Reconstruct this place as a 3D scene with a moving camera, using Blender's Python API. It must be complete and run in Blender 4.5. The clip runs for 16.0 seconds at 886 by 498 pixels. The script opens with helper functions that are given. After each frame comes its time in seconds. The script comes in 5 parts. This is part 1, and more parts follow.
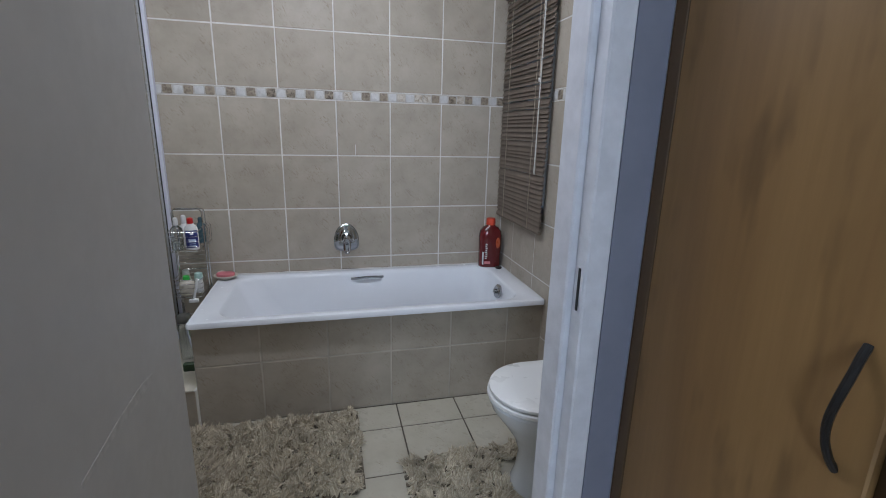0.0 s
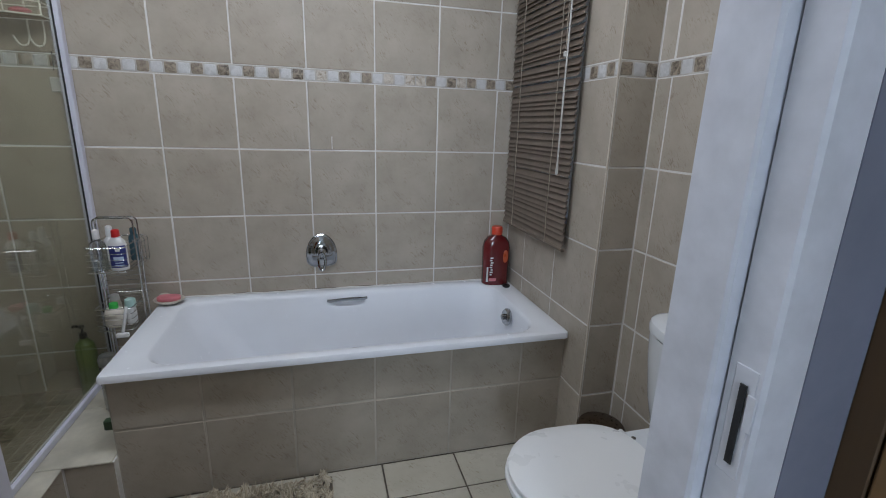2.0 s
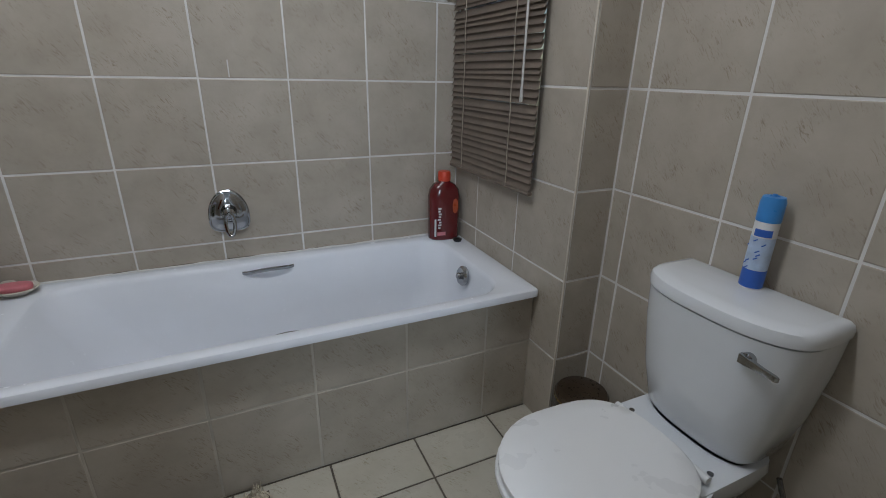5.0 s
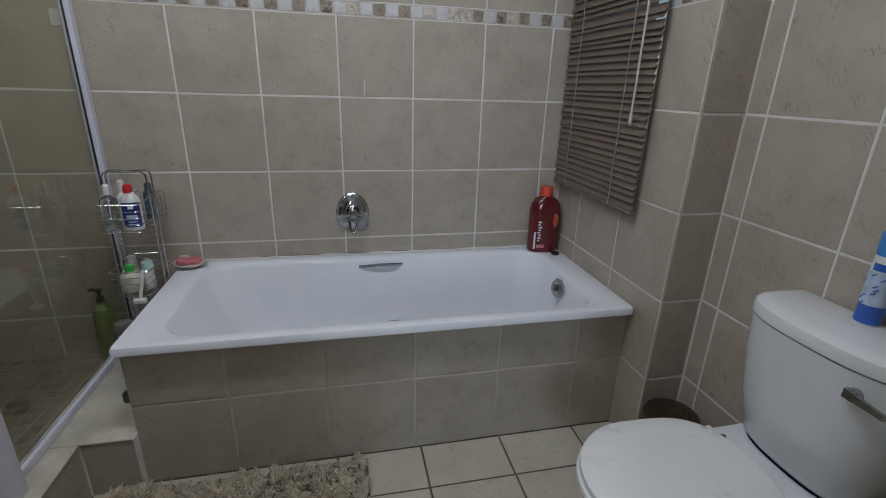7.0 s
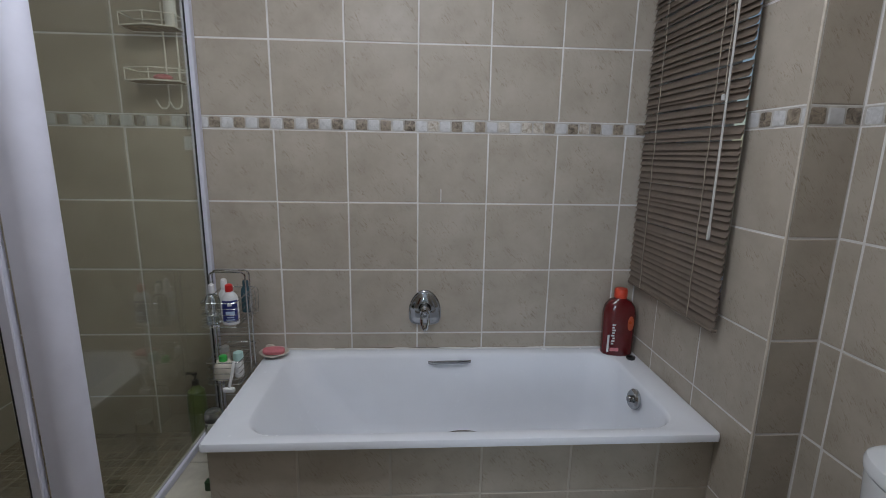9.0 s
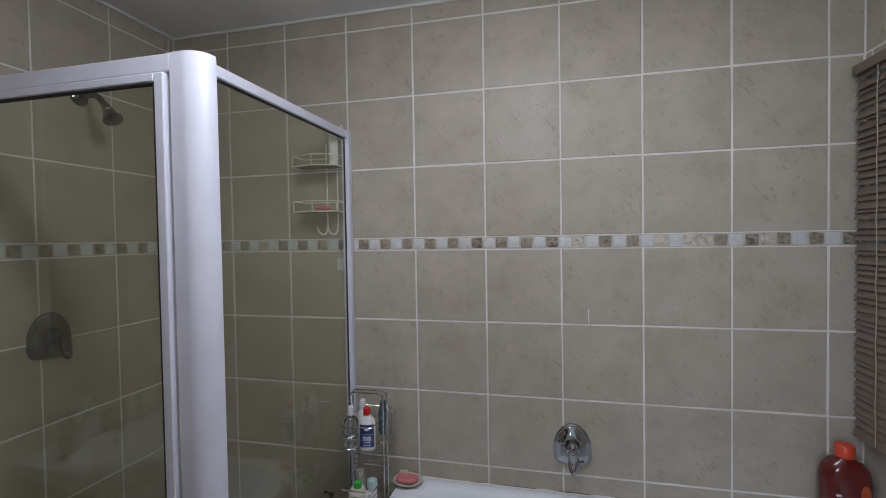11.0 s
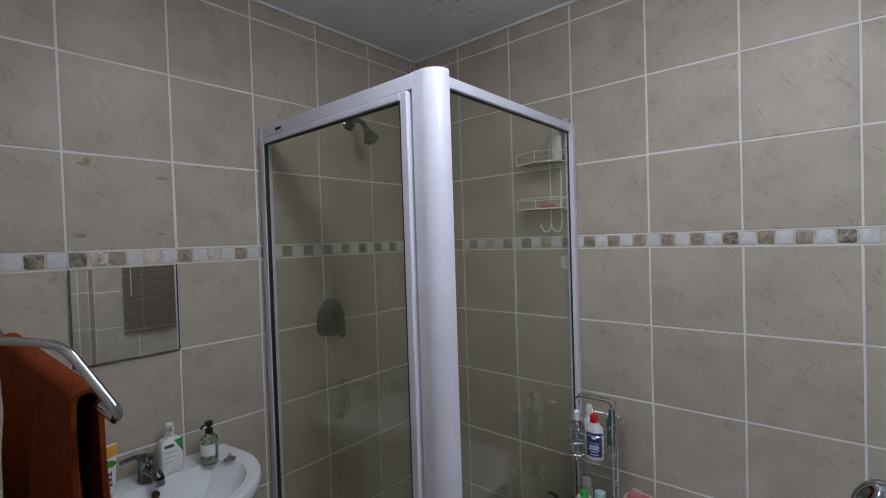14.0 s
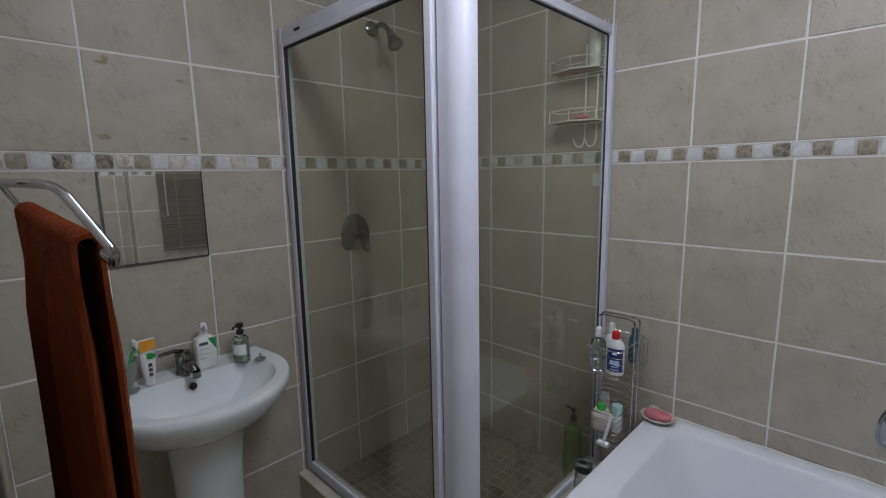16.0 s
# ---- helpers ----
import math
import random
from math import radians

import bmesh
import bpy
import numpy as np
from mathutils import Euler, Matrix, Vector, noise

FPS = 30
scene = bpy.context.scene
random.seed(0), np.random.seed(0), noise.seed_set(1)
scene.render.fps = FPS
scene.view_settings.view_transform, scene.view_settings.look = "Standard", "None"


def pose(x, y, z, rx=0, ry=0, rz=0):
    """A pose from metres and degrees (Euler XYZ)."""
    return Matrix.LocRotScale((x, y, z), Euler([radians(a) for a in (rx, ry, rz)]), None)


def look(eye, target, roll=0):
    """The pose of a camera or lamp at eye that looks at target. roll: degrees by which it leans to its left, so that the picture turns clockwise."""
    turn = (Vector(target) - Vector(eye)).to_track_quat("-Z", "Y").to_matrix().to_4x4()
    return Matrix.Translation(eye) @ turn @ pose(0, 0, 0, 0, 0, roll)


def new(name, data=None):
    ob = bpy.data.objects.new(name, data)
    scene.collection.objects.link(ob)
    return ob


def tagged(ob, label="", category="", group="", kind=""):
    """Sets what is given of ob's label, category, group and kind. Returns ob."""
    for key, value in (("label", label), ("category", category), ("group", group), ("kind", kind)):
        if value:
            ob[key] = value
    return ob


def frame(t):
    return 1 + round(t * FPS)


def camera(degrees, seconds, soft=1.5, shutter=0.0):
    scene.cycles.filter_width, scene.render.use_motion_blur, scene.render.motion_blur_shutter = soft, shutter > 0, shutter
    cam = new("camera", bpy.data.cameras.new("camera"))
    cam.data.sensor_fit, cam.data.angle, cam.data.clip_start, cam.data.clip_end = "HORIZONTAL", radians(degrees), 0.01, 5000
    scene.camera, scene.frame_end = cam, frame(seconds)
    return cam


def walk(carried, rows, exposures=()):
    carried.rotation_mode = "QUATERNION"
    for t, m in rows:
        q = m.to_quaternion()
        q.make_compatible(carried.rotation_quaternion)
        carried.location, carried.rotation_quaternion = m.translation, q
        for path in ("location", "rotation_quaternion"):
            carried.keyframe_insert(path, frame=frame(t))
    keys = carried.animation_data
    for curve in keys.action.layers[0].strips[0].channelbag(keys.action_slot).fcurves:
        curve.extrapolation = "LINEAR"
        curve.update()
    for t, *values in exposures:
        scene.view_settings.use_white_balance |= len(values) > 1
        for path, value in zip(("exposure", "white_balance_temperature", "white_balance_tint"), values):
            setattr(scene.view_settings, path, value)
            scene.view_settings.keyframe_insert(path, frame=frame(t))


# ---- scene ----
cam = camera(88.0, 16.0, soft=1.0)
PATH = [
    (0, (-0.053, 0.077, 1.347), (0.418, 1.957, 0.85), 1.34),
    (0.5, (-0.013, 0.232, 1.342), (0.451, 2.11, 0.834), 1.28),
    (1, (-0.003, 0.353, 1.344), (0.462, 2.23, 0.834), 1.23),
    (1.5, (0.008, 0.447, 1.33), (0.49, 2.318, 0.814), 1.26),
    (2, (0.037, 0.567, 1.322), (0.546, 2.431, 0.806), 1.69),
    (2.5, (0.06, 0.682, 1.316), (0.621, 2.529, 0.793), 1.92),
    (3, (0.056, 0.784, 1.302), (0.713, 2.597, 0.773), 1.84),
    (3.5, (0.038, 0.867, 1.289), (0.822, 2.624, 0.742), 1.5),
    (4, (0.07, 0.916, 1.265), (0.905, 2.626, 0.65), 0.92),
    (4.2, (0.08, 0.921, 1.25), (0.923, 2.616, 0.607), 0.83),
    (6.3, (0.015, 0.851, 1.218), (0.58, 2.618, 0.47), 1.55),
    (6.5, (0.01, 0.837, 1.226), (0.528, 2.626, 0.496), 1.59),
    (7, (-0.004, 0.8, 1.251), (0.411, 2.639, 0.584), 1.74),
    (7.5, (-0.007, 0.776, 1.281), (0.318, 2.658, 0.688), 1.7),
    (8, (-0.0, 0.761, 1.305), (0.241, 2.681, 0.798), 1.48),
    (10.3, (-0.013, 0.906, 1.521), (-0.208, 2.887, 1.334), -0.54),
    (10.5, (-0.004, 0.921, 1.507), (-0.282, 2.897, 1.383), -0.7),
    (11, (-0.027, 0.933, 1.548), (-0.499, 2.876, 1.5), -0.94),
    (11.5, (-0.031, 0.94, 1.552), (-0.696, 2.827, 1.567), -1.22),
    (12, (-0.021, 0.945, 1.559), (-0.848, 2.765, 1.613), -1.62),
    (12.5, (-0.019, 0.95, 1.572), (-0.997, 2.693, 1.63), -1.83),
    (13, (-0.031, 0.961, 1.563), (-1.139, 2.625, 1.605), -1.84),
    (13.5, (-0.05, 0.962, 1.555), (-1.266, 2.55, 1.559), -1.84),
    (14, (-0.058, 0.965, 1.551), (-1.362, 2.481, 1.512), -1.82),
    (14.5, (-0.067, 0.974, 1.538), (-1.424, 2.441, 1.447), -1.72),
    (15, (-0.07, 0.985, 1.525), (-1.447, 2.427, 1.367), -1.48),
    (15.5, (-0.065, 0.996, 1.492), (-1.453, 2.418, 1.266), -1.17),
    (16, (-0.065, 1.002, 1.466), (-1.452, 2.408, 1.149), -1.03),
]
LAMP_W, SIDE_W, DAY_W, LAMP_AT = 9.3, 12.5, 22.0, (-0.17, 1.64)
EXPOSURES = [(0.0, 0.16, 6200, 10), (2.0, 0.12, 6250, 9), (4.2, 0.03, 6400, 8), (7.5, -0.12, 6450, 9), (10.5, -0.08, 6400, 11),
             (13.0, -0.05, 6300, 11), (16.0, -0.10, 6250, 11)]
walk(cam, [(t, look(eye, target, roll)) for t, eye, target, roll in PATH], EXPOSURES)

# ---- light ----
world = bpy.data.worlds.new("world")
scene.world = world
world.use_nodes = True
wn = world.node_tree
sky = wn.nodes.new("ShaderNodeTexSky")
sky.sky_type, sky.sun_disc, sky.sun_elevation, sky.sun_rotation = "NISHITA", False, radians(25), radians(200)
wn.links.new(sky.outputs[0], wn.nodes["Background"].inputs[0])
wn.nodes["Background"].inputs[1].default_value = 0.06


def area_lamp(name, m, sx, sy, power, colour):
    d = bpy.data.lights.new(name, "AREA")
    d.shape, d.size, d.size_y, d.energy, d.color = "RECTANGLE", sx, sy, power, colour
    ob = new(name, d)
    ob.matrix_world = m
    return ob


# ceiling lamp of the bathroom, and daylight in the window at the passage's end
lamp = bpy.data.lights.new("ceiling_bulb", "AREA")
lamp.shape, lamp.size, lamp.size_y, lamp.energy, lamp.color = "RECTANGLE", 1.5, 0.12, LAMP_W, (0.84, 0.89, 1.0)
new("ceiling_bulb", lamp).location = (*LAMP_AT, 2.44)
side = bpy.data.lights.new("ceiling_bulb_glow", "POINT")
side.energy, side.color, side.shadow_soft_size = SIDE_W, (0.84, 0.89, 1.0), 0.15
new("ceiling_bulb_glow", side).location = (*LAMP_AT, 2.30)
area_lamp("passage_daylight", look((-0.70, -2.12, 1.5), (-0.1, 1.0, 1.1)), 0.5, 1.2, DAY_W, (0.72, 0.84, 1.0))


# ---- materials ----
def nodes_of(name):
    m = bpy.data.materials.new(name)
    m.use_nodes = True
    return m, m.node_tree, m.node_tree.nodes["Principled BSDF"]


def mix_rgb(nt, fac, a, b, blend="MIX"):
    n = nt.nodes.new("ShaderNodeMix")
    n.data_type, n.blend_type = "RGBA", blend
    for sock, v in ((n.inputs[0], fac), (n.inputs[6], a), (n.inputs[7], b)):
        if isinstance(v, bpy.types.NodeSocket):
            nt.links.new(v, sock)
        elif sock.type == "RGBA":
            sock.default_value = (*v, 1)
        else:
            sock.default_value = v
    return n.outputs[2]


def noise_of(nt, vec, scale, detail=4, rough=0.55, distort=0.0):
    n = nt.nodes.new("ShaderNodeTexNoise")
    n.inputs["Scale"].default_value, n.inputs["Detail"].default_value = scale, detail
    n.inputs["Roughness"].default_value, n.inputs["Distortion"].default_value = rough, distort
    if vec:
        nt.links.new(vec, n.inputs["Vector"])
    return n.outputs["Fac"]


def ramp_of(nt, fac, lo, hi, a=0.0, b=1.0):
    n = nt.nodes.new("ShaderNodeMapRange")
    n.inputs[1].default_value, n.inputs[2].default_value, n.inputs[3].default_value, n.inputs[4].default_value = lo, hi, a, b
    nt.links.new(fac, n.inputs[0])
    return n.outputs[0]


def object_vec(nt, spread=0.0, stretch=(1, 1, 1)):
    tc = nt.nodes.new("ShaderNodeTexCoord")
    mp = nt.nodes.new("ShaderNodeMapping")
    mp.inputs["Scale"].default_value = stretch
    nt.links.new(tc.outputs["Object"], mp.inputs[0])
    if spread:
        oi = nt.nodes.new("ShaderNodeObjectInfo")
        sc_ = nt.nodes.new("ShaderNodeMath")
        sc_.operation = "MULTIPLY"
        sc_.inputs[1].default_value = spread
        nt.links.new(oi.outputs["Random"], sc_.inputs[0])
        cx = nt.nodes.new("ShaderNodeCombineXYZ")
        for i in range(3):
            nt.links.new(sc_.outputs[0], cx.inputs[i])
        nt.links.new(cx.outputs[0], mp.inputs["Location"])
    return mp.outputs[0]


def bump_of(nt, bsdf, height, strength, dist=0.002):
    b = nt.nodes.new("ShaderNodeBump")
    b.inputs["Strength"].default_value, b.inputs["Distance"].default_value = strength, dist
    nt.links.new(height, b.inputs["Height"])
    nt.links.new(b.outputs[0], bsdf.inputs["Normal"])


def plain(name, colour, rough=0.4, metal=0.0, vary=0.06, scale=12, bump=0.0, coat=0.0, spec=0.5):
    m, nt, b = nodes_of(name)
    v = object_vec(nt)
    f = noise_of(nt, v, scale)
    dark = tuple(c * (1 - 2.2 * vary) for c in colour)
    light = tuple(min(1, c * (1 + vary)) for c in colour)
    nt.links.new(mix_rgb(nt, ramp_of(nt, f, 0.3, 0.7), dark, light), b.inputs["Base Color"])
    f2 = noise_of(nt, v, scale * 6)
    nt.links.new(ramp_of(nt, f2, 0.3, 0.7, max(0.02, rough * 0.85), min(1, rough * 1.15)), b.inputs["Roughness"])
    b.inputs["Metallic"].default_value = metal
    b.inputs["Coat Weight"].default_value = coat
    b.inputs["Specular IOR Level"].default_value = spec
    if bump:
        bump_of(nt, b, noise_of(nt, v, scale * 5), bump, 0.001)
    return m


def tile_material(name, base, dark, vein, rough):
    m, nt, b = nodes_of(name)
    v = object_vec(nt, 37.0)
    cloud = ramp_of(nt, noise_of(nt, v, 7, 5, 0.6), 0.32, 0.7)
    c = mix_rgb(nt, cloud, dark, base)
    # short diagonal scratches of brown
    turn = nt.nodes.new("ShaderNodeMapping")
    nt.links.new(v, turn.inputs[0])
    turn.inputs["Rotation"].default_value = (0, 0, radians(52))
    tc = nt.nodes.new("ShaderNodeMapping")
    nt.links.new(turn.outputs[0], tc.inputs[0])
    tc.inputs["Scale"].default_value = (32, 150, 32)
    fl = noise_of(nt, tc.outputs[0], 1.0, 4, 0.6, 1.6)
    patch = ramp_of(nt, noise_of(nt, v, 15, 3), 0.46, 0.62)
    mul = nt.nodes.new("ShaderNodeMath")
    mul.operation = "MULTIPLY"
    nt.links.new(ramp_of(nt, fl, 0.54, 0.66, 0, 0.68), mul.inputs[0])
    nt.links.new(patch, mul.inputs[1])
    c = mix_rgb(nt, mul.outputs[0], c, vein)
    oi = nt.nodes.new("ShaderNodeObjectInfo")
    c = mix_rgb(nt, ramp_of(nt, oi.outputs["Random"], 0, 1, 0.0, 0.16), c, dark)
    nt.links.new(c, b.inputs["Base Color"])
    b.inputs["Specular IOR Level"].default_value = 0.34
    nt.links.new(ramp_of(nt, cloud, 0, 1, rough * 1.15, rough * 0.85), b.inputs["Roughness"])
    bump_of(nt, b, noise_of(nt, v, 16, 4), 0.10, 0.002)
    return m


def mosaic_material(name, browns, light):
    m, nt, b = nodes_of(name)
    oi = nt.nodes.new("ShaderNodeObjectInfo")
    v = object_vec(nt, 91.0)
    f = ramp_of(nt, noise_of(nt, v, 46, 5, 0.7, 0.8), 0.36, 0.60)
    c = mix_rgb(nt, f, browns[0], browns[1])
    c = mix_rgb(nt, ramp_of(nt, oi.outputs["Random"], 0, 1, 0.0, 0.55), c, light)
    nt.links.new(c, b.inputs["Base Color"])
    b.inputs["Roughness"].default_value = 0.42
    bump_of(nt, b, f, 0.3, 0.002)
    return m


def wood_material(name, a, bcol, dark):
    m, nt, b = nodes_of(name)
    v = object_vec(nt, 0, (1, 1, 0.07))
    g1 = ramp_of(nt, noise_of(nt, v, 7, 3, 0.5, 0.6), 0.3, 0.7)
    g2 = ramp_of(nt, noise_of(nt, v, 70, 4, 0.6), 0.25, 0.75)
    c = mix_rgb(nt, g1, a, bcol)
    c = mix_rgb(nt, ramp_of(nt, g2, 0, 1, 0, 0.22), c, dark)
    v2 = object_vec(nt, 0, (1, 1, 0.25))
    c = mix_rgb(nt, ramp_of(nt, noise_of(nt, v2, 13, 3), 0.56, 0.74, 0, 0.6), c, dark)
    nt.links.new(c, b.inputs["Base Color"])
    b.inputs["Roughness"].default_value = 0.42
    bump_of(nt, b, g2, 0.06, 0.001)
    return m


def glass_material(name, tint, rough=0.0, dirt=0.0):
    m, nt, b = nodes_of(name)
    b.inputs["Base Color"].default_value = (*tint, 1)
    b.inputs["Roughness"].default_value, b.inputs["Transmission Weight"].default_value, b.inputs["IOR"].default_value = rough, 1, 1.45
    if dirt:
        out = nt.nodes["Material Output"]
        df = nt.nodes.new("ShaderNodeBsdfDiffuse")
        df.inputs[0].default_value = (0.45, 0.45, 0.42, 1)
        v = object_vec(nt)
        f = ramp_of(nt, noise_of(nt, v, 6, 6, 0.7), 0.45, 0.8, 0.008, dirt)
        mx2 = nt.nodes.new("ShaderNodeMixShader")
        nt.links.new(f, mx2.inputs[0])
        nt.links.new(b.outputs[0], mx2.inputs[1])
        nt.links.new(df.outputs[0], mx2.inputs[2])
        nt.links.new(mx2.outputs[0], out.inputs[0])
    return m


def fibre_material(name, a, bcol, rough=0.95):
    m, nt, b = nodes_of(name)
    g = nt.nodes.new("ShaderNodeNewGeometry")
    c = mix_rgb(nt, g.outputs["Random Per Island"], a, bcol)
    f = ramp_of(nt, noise_of(nt, object_vec(nt), 9, 3), 0.35, 0.65, 0.0, 0.35)
    c = mix_rgb(nt, f, c, tuple(q * 0.55 for q in a))
    nt.links.new(c, b.inputs["Base Color"])
    b.inputs["Roughness"].default_value = rough
    b.inputs["Sheen Weight"].default_value = 0.2
    return m


def ceiling_material():
    m, nt, b = nodes_of("ceiling_paint")
    v = object_vec(nt)
    base = mix_rgb(nt, ramp_of(nt, noise_of(nt, v, 3, 5), 0.3, 0.7), (0.70, 0.70, 0.69), (0.80, 0.80, 0.79))
    spots = ramp_of(nt, noise_of(nt, v, 42, 5, 0.7), 0.56, 0.66)
    dist = nt.nodes.new("ShaderNodeVectorMath")
    dist.operation = "DISTANCE"
    dist.inputs[1].default_value = (-1.24, 2.42, 2.53)
    nt.links.new(v, dist.inputs[0])
    near = ramp_of(nt, dist.outputs["Value"], 0.06, 0.24, 0.85, 0.0)
    mul = nt.nodes.new("ShaderNodeMath")
    mul.operation = "MULTIPLY"
    nt.links.new(spots, mul.inputs[0])
    nt.links.new(near, mul.inputs[1])
    few = ramp_of(nt, noise_of(nt, v, 16, 5, 0.75), 0.7, 0.76, 0, 0.45)
    mx = nt.nodes.new("ShaderNodeMath")
    mx.operation = "MAXIMUM"
    nt.links.new(mul.outputs[0], mx.inputs[0])
    nt.links.new(few, mx.inputs[1])
    nt.links.new(mix_rgb(nt, mx.outputs[0], base, (0.09, 0.08, 0.06)), b.inputs["Base Color"])
    b.inputs["Roughness"].default_value = 0.85
    return m


M_TILE = tile_material("wall_tile", (0.470, 0.424, 0.356), (0.380, 0.338, 0.278), (0.20, 0.15, 0.095), 0.46)
M_FLOORTILE = tile_material("floor_tile", (0.53, 0.50, 0.42), (0.44, 0.41, 0.33), (0.25, 0.20, 0.13), 0.3)
M_MOS_L = mosaic_material("pale_mosaic", ((0.47, 0.475, 0.47), (0.63, 0.635, 0.64)), (0.57, 0.575, 0.58))
M_MOS_D = mosaic_material("brown_mosaic", ((0.055, 0.042, 0.03), (0.34, 0.285, 0.215)), (0.36, 0.30, 0.23))
M_MOS_T = mosaic_material("tan_mosaic", ((0.26, 0.21, 0.15), (0.62, 0.58, 0.51)), (0.58, 0.54, 0.47))
M_MOS_F = mosaic_material("shower_mosaic", ((0.10, 0.075, 0.05), (0.20, 0.16, 0.11)), (0.30, 0.25, 0.18))
M_BEDGROUT = plain("grey_white_grout", (0.52, 0.50, 0.46), 0.85, vary=0.12, scale=25, bump=0.2)
M_PGROUT = plain("stained_grout", (0.50, 0.465, 0.40), 0.85, vary=0.12, scale=7, bump=0.2)
M_GROUT = plain("white_grout", (0.72, 0.71, 0.69), 0.8, vary=0.05, scale=9, bump=0.2)
M_FGROUT = plain("dark_floor_grout", (0.13, 0.11, 0.085), 0.9, vary=0.2, scale=14, bump=0.2)
M_SGROUT = plain("tan_grout", (0.36, 0.325, 0.26), 0.85, vary=0.15, scale=12)
M_CEIL = ceiling_material()
M_PAINT = plain("white_wall_paint", (0.70, 0.70, 0.70), 0.6, vary=0.04, scale=5, bump=0.1)
M_FRAMEPAINT = plain("white_gloss_paint", (0.68, 0.69, 0.74), 0.35, vary=0.06, scale=18, bump=0.15)
M_DOORPAINT = plain("grey_white_door_paint", (0.47, 0.46, 0.445), 0.45, vary=0.03, scale=7, bump=0.06)
M_SCUFF = plain("pale_scuff", (0.53, 0.52, 0.50), 0.6, vary=0.08, scale=60)
M_ENAMEL = plain("white_bath_enamel", (0.78, 0.81, 0.86), 0.24, vary=0.012, scale=5, spec=0.28)
M_CERAMIC = plain("white_ceramic", (0.73, 0.76, 0.785), 0.1, vary=0.02, scale=5, coat=0.4)
M_PLASTIC = plain("white_plastic", (0.78, 0.79, 0.79), 0.3, vary=0.02, scale=2)
M_ALU = plain("white_powder_coat", (0.67, 0.68, 0.78), 0.35, vary=0.03, scale=10)
M_SEAL = plain("black_rubber_seal", (0.02, 0.02, 0.022), 0.6)
M_CHROME = plain("chrome", (0.42, 0.43, 0.44), 0.07, metal=1.0, vary=0.05, scale=30)
# chrome with the dark reflections of the doorway put into its base colour
M_DARKCHROME = plain("dark_chrome", (0.25, 0.25, 0.245), 0.15, metal=1.0, vary=0.15, scale=40)
M_WIRE = plain("bright_chrome_wire", (0.66, 0.67, 0.68), 0.16, metal=1.0, vary=0.05, scale=30)
M_SLATE = plain("lavender_grey_strip", (0.21, 0.22, 0.28), 0.6, vary=0.05, scale=6, bump=0.1)
M_STEEL = plain("brushed_steel", (0.33, 0.33, 0.33), 0.24, metal=1.0, vary=0.1, scale=40)
M_WIRE_W = plain("cream_coated_wire", (0.80, 0.77, 0.70), 0.45, vary=0.1, scale=40)
M_RUST = plain("rusty_wire_mesh", (0.26, 0.19, 0.12), 0.8, vary=0.25, scale=60)
M_BLIND = plain("taupe_slat", (0.17, 0.135, 0.107), 0.5, vary=0.05, scale=10)
M_CORD = plain("beige_cord", (0.42, 0.37, 0.30), 0.8, vary=0.1, scale=80)
M_WAND = plain("clear_wand", (0.62, 0.62, 0.60), 0.2, vary=0.05)
M_GLASS = glass_material("shower_glass", (0.75, 0.76, 0.655), 0.0, 0.016)
M_PANE = glass_material("window_glass", (0.9, 0.92, 0.92))
M_CLEAR = glass_material("clear_plastic", (0.80, 0.84, 0.86), 0.12)
M_FROST = glass_material("frosted_white_plastic", (0.92, 0.94, 0.95), 0.35, 0.5)
M_RED = plain("red_plastic", (0.115, 0.009, 0.011), 0.16, vary=0.06, coat=0.4)
M_REDCAP = plain("orange_red_cap", (0.62, 0.065, 0.03), 0.35)
M_REDWIN = plain("orange_red_handle_recess", (0.42, 0.07, 0.02), 0.3)
M_BLACK = plain("black_plastic", (0.014, 0.014, 0.015), 0.35)
M_BLUECAP = plain("sky_blue_plastic", (0.055, 0.27, 0.66), 0.32)
M_BLUE = plain("cobalt_blue_print", (0.035, 0.13, 0.52), 0.35)
M_PALEBLUE = plain("pale_blue_print", (0.50, 0.62, 0.80), 0.35, vary=0.1, scale=30)
M_NAVY = plain("navy_label", (0.025, 0.035, 0.19), 0.3)
M_WHITE = plain("white_print", (0.75, 0.75, 0.75), 0.35)
M_REDLID = plain("bright_red_cap", (0.55, 0.02, 0.02), 0.35)
M_SOAP = plain("pink_soap", (0.62, 0.19, 0.22), 0.45, vary=0.06, scale=25)
M_DISH = plain("cream_dish", (0.62, 0.57, 0.49), 0.3)
M_GREEN = plain("olive_green_bottle", (0.13, 0.20, 0.045), 0.3, coat=0.3)
M_DARKGREEN = plain("dark_green_plastic", (0.02, 0.06, 0.018), 0.35)
M_LIME = plain("green_cap", (0.05, 0.45, 0.08), 0.35)
M_PALEGREEN = plain("pale_green_tub", (0.42, 0.52, 0.36), 0.35)
M_TEAL = plain("teal_bottle", (0.06, 0.12, 0.15), 0.25)
M_MINT = plain("mint_plastic", (0.45, 0.66, 0.62), 0.35)
M_ORANGE = plain("orange_print", (0.68, 0.30, 0.02), 0.35)
M_LEAF = plain("green_print", (0.03, 0.28, 0.06), 0.35)
M_TERRY = plain("rust_terry", (0.15, 0.030, 0.008), 0.95, vary=0.10, scale=22, bump=0.5, spec=0.1)
M_SHAG = fibre_material("beige_shag", (0.42, 0.36, 0.255), (0.78, 0.70, 0.555))
M_SHAGBASE = plain("mat_backing", (0.16, 0.135, 0.10), 0.95, vary=0.2, scale=60, bump=0.3)
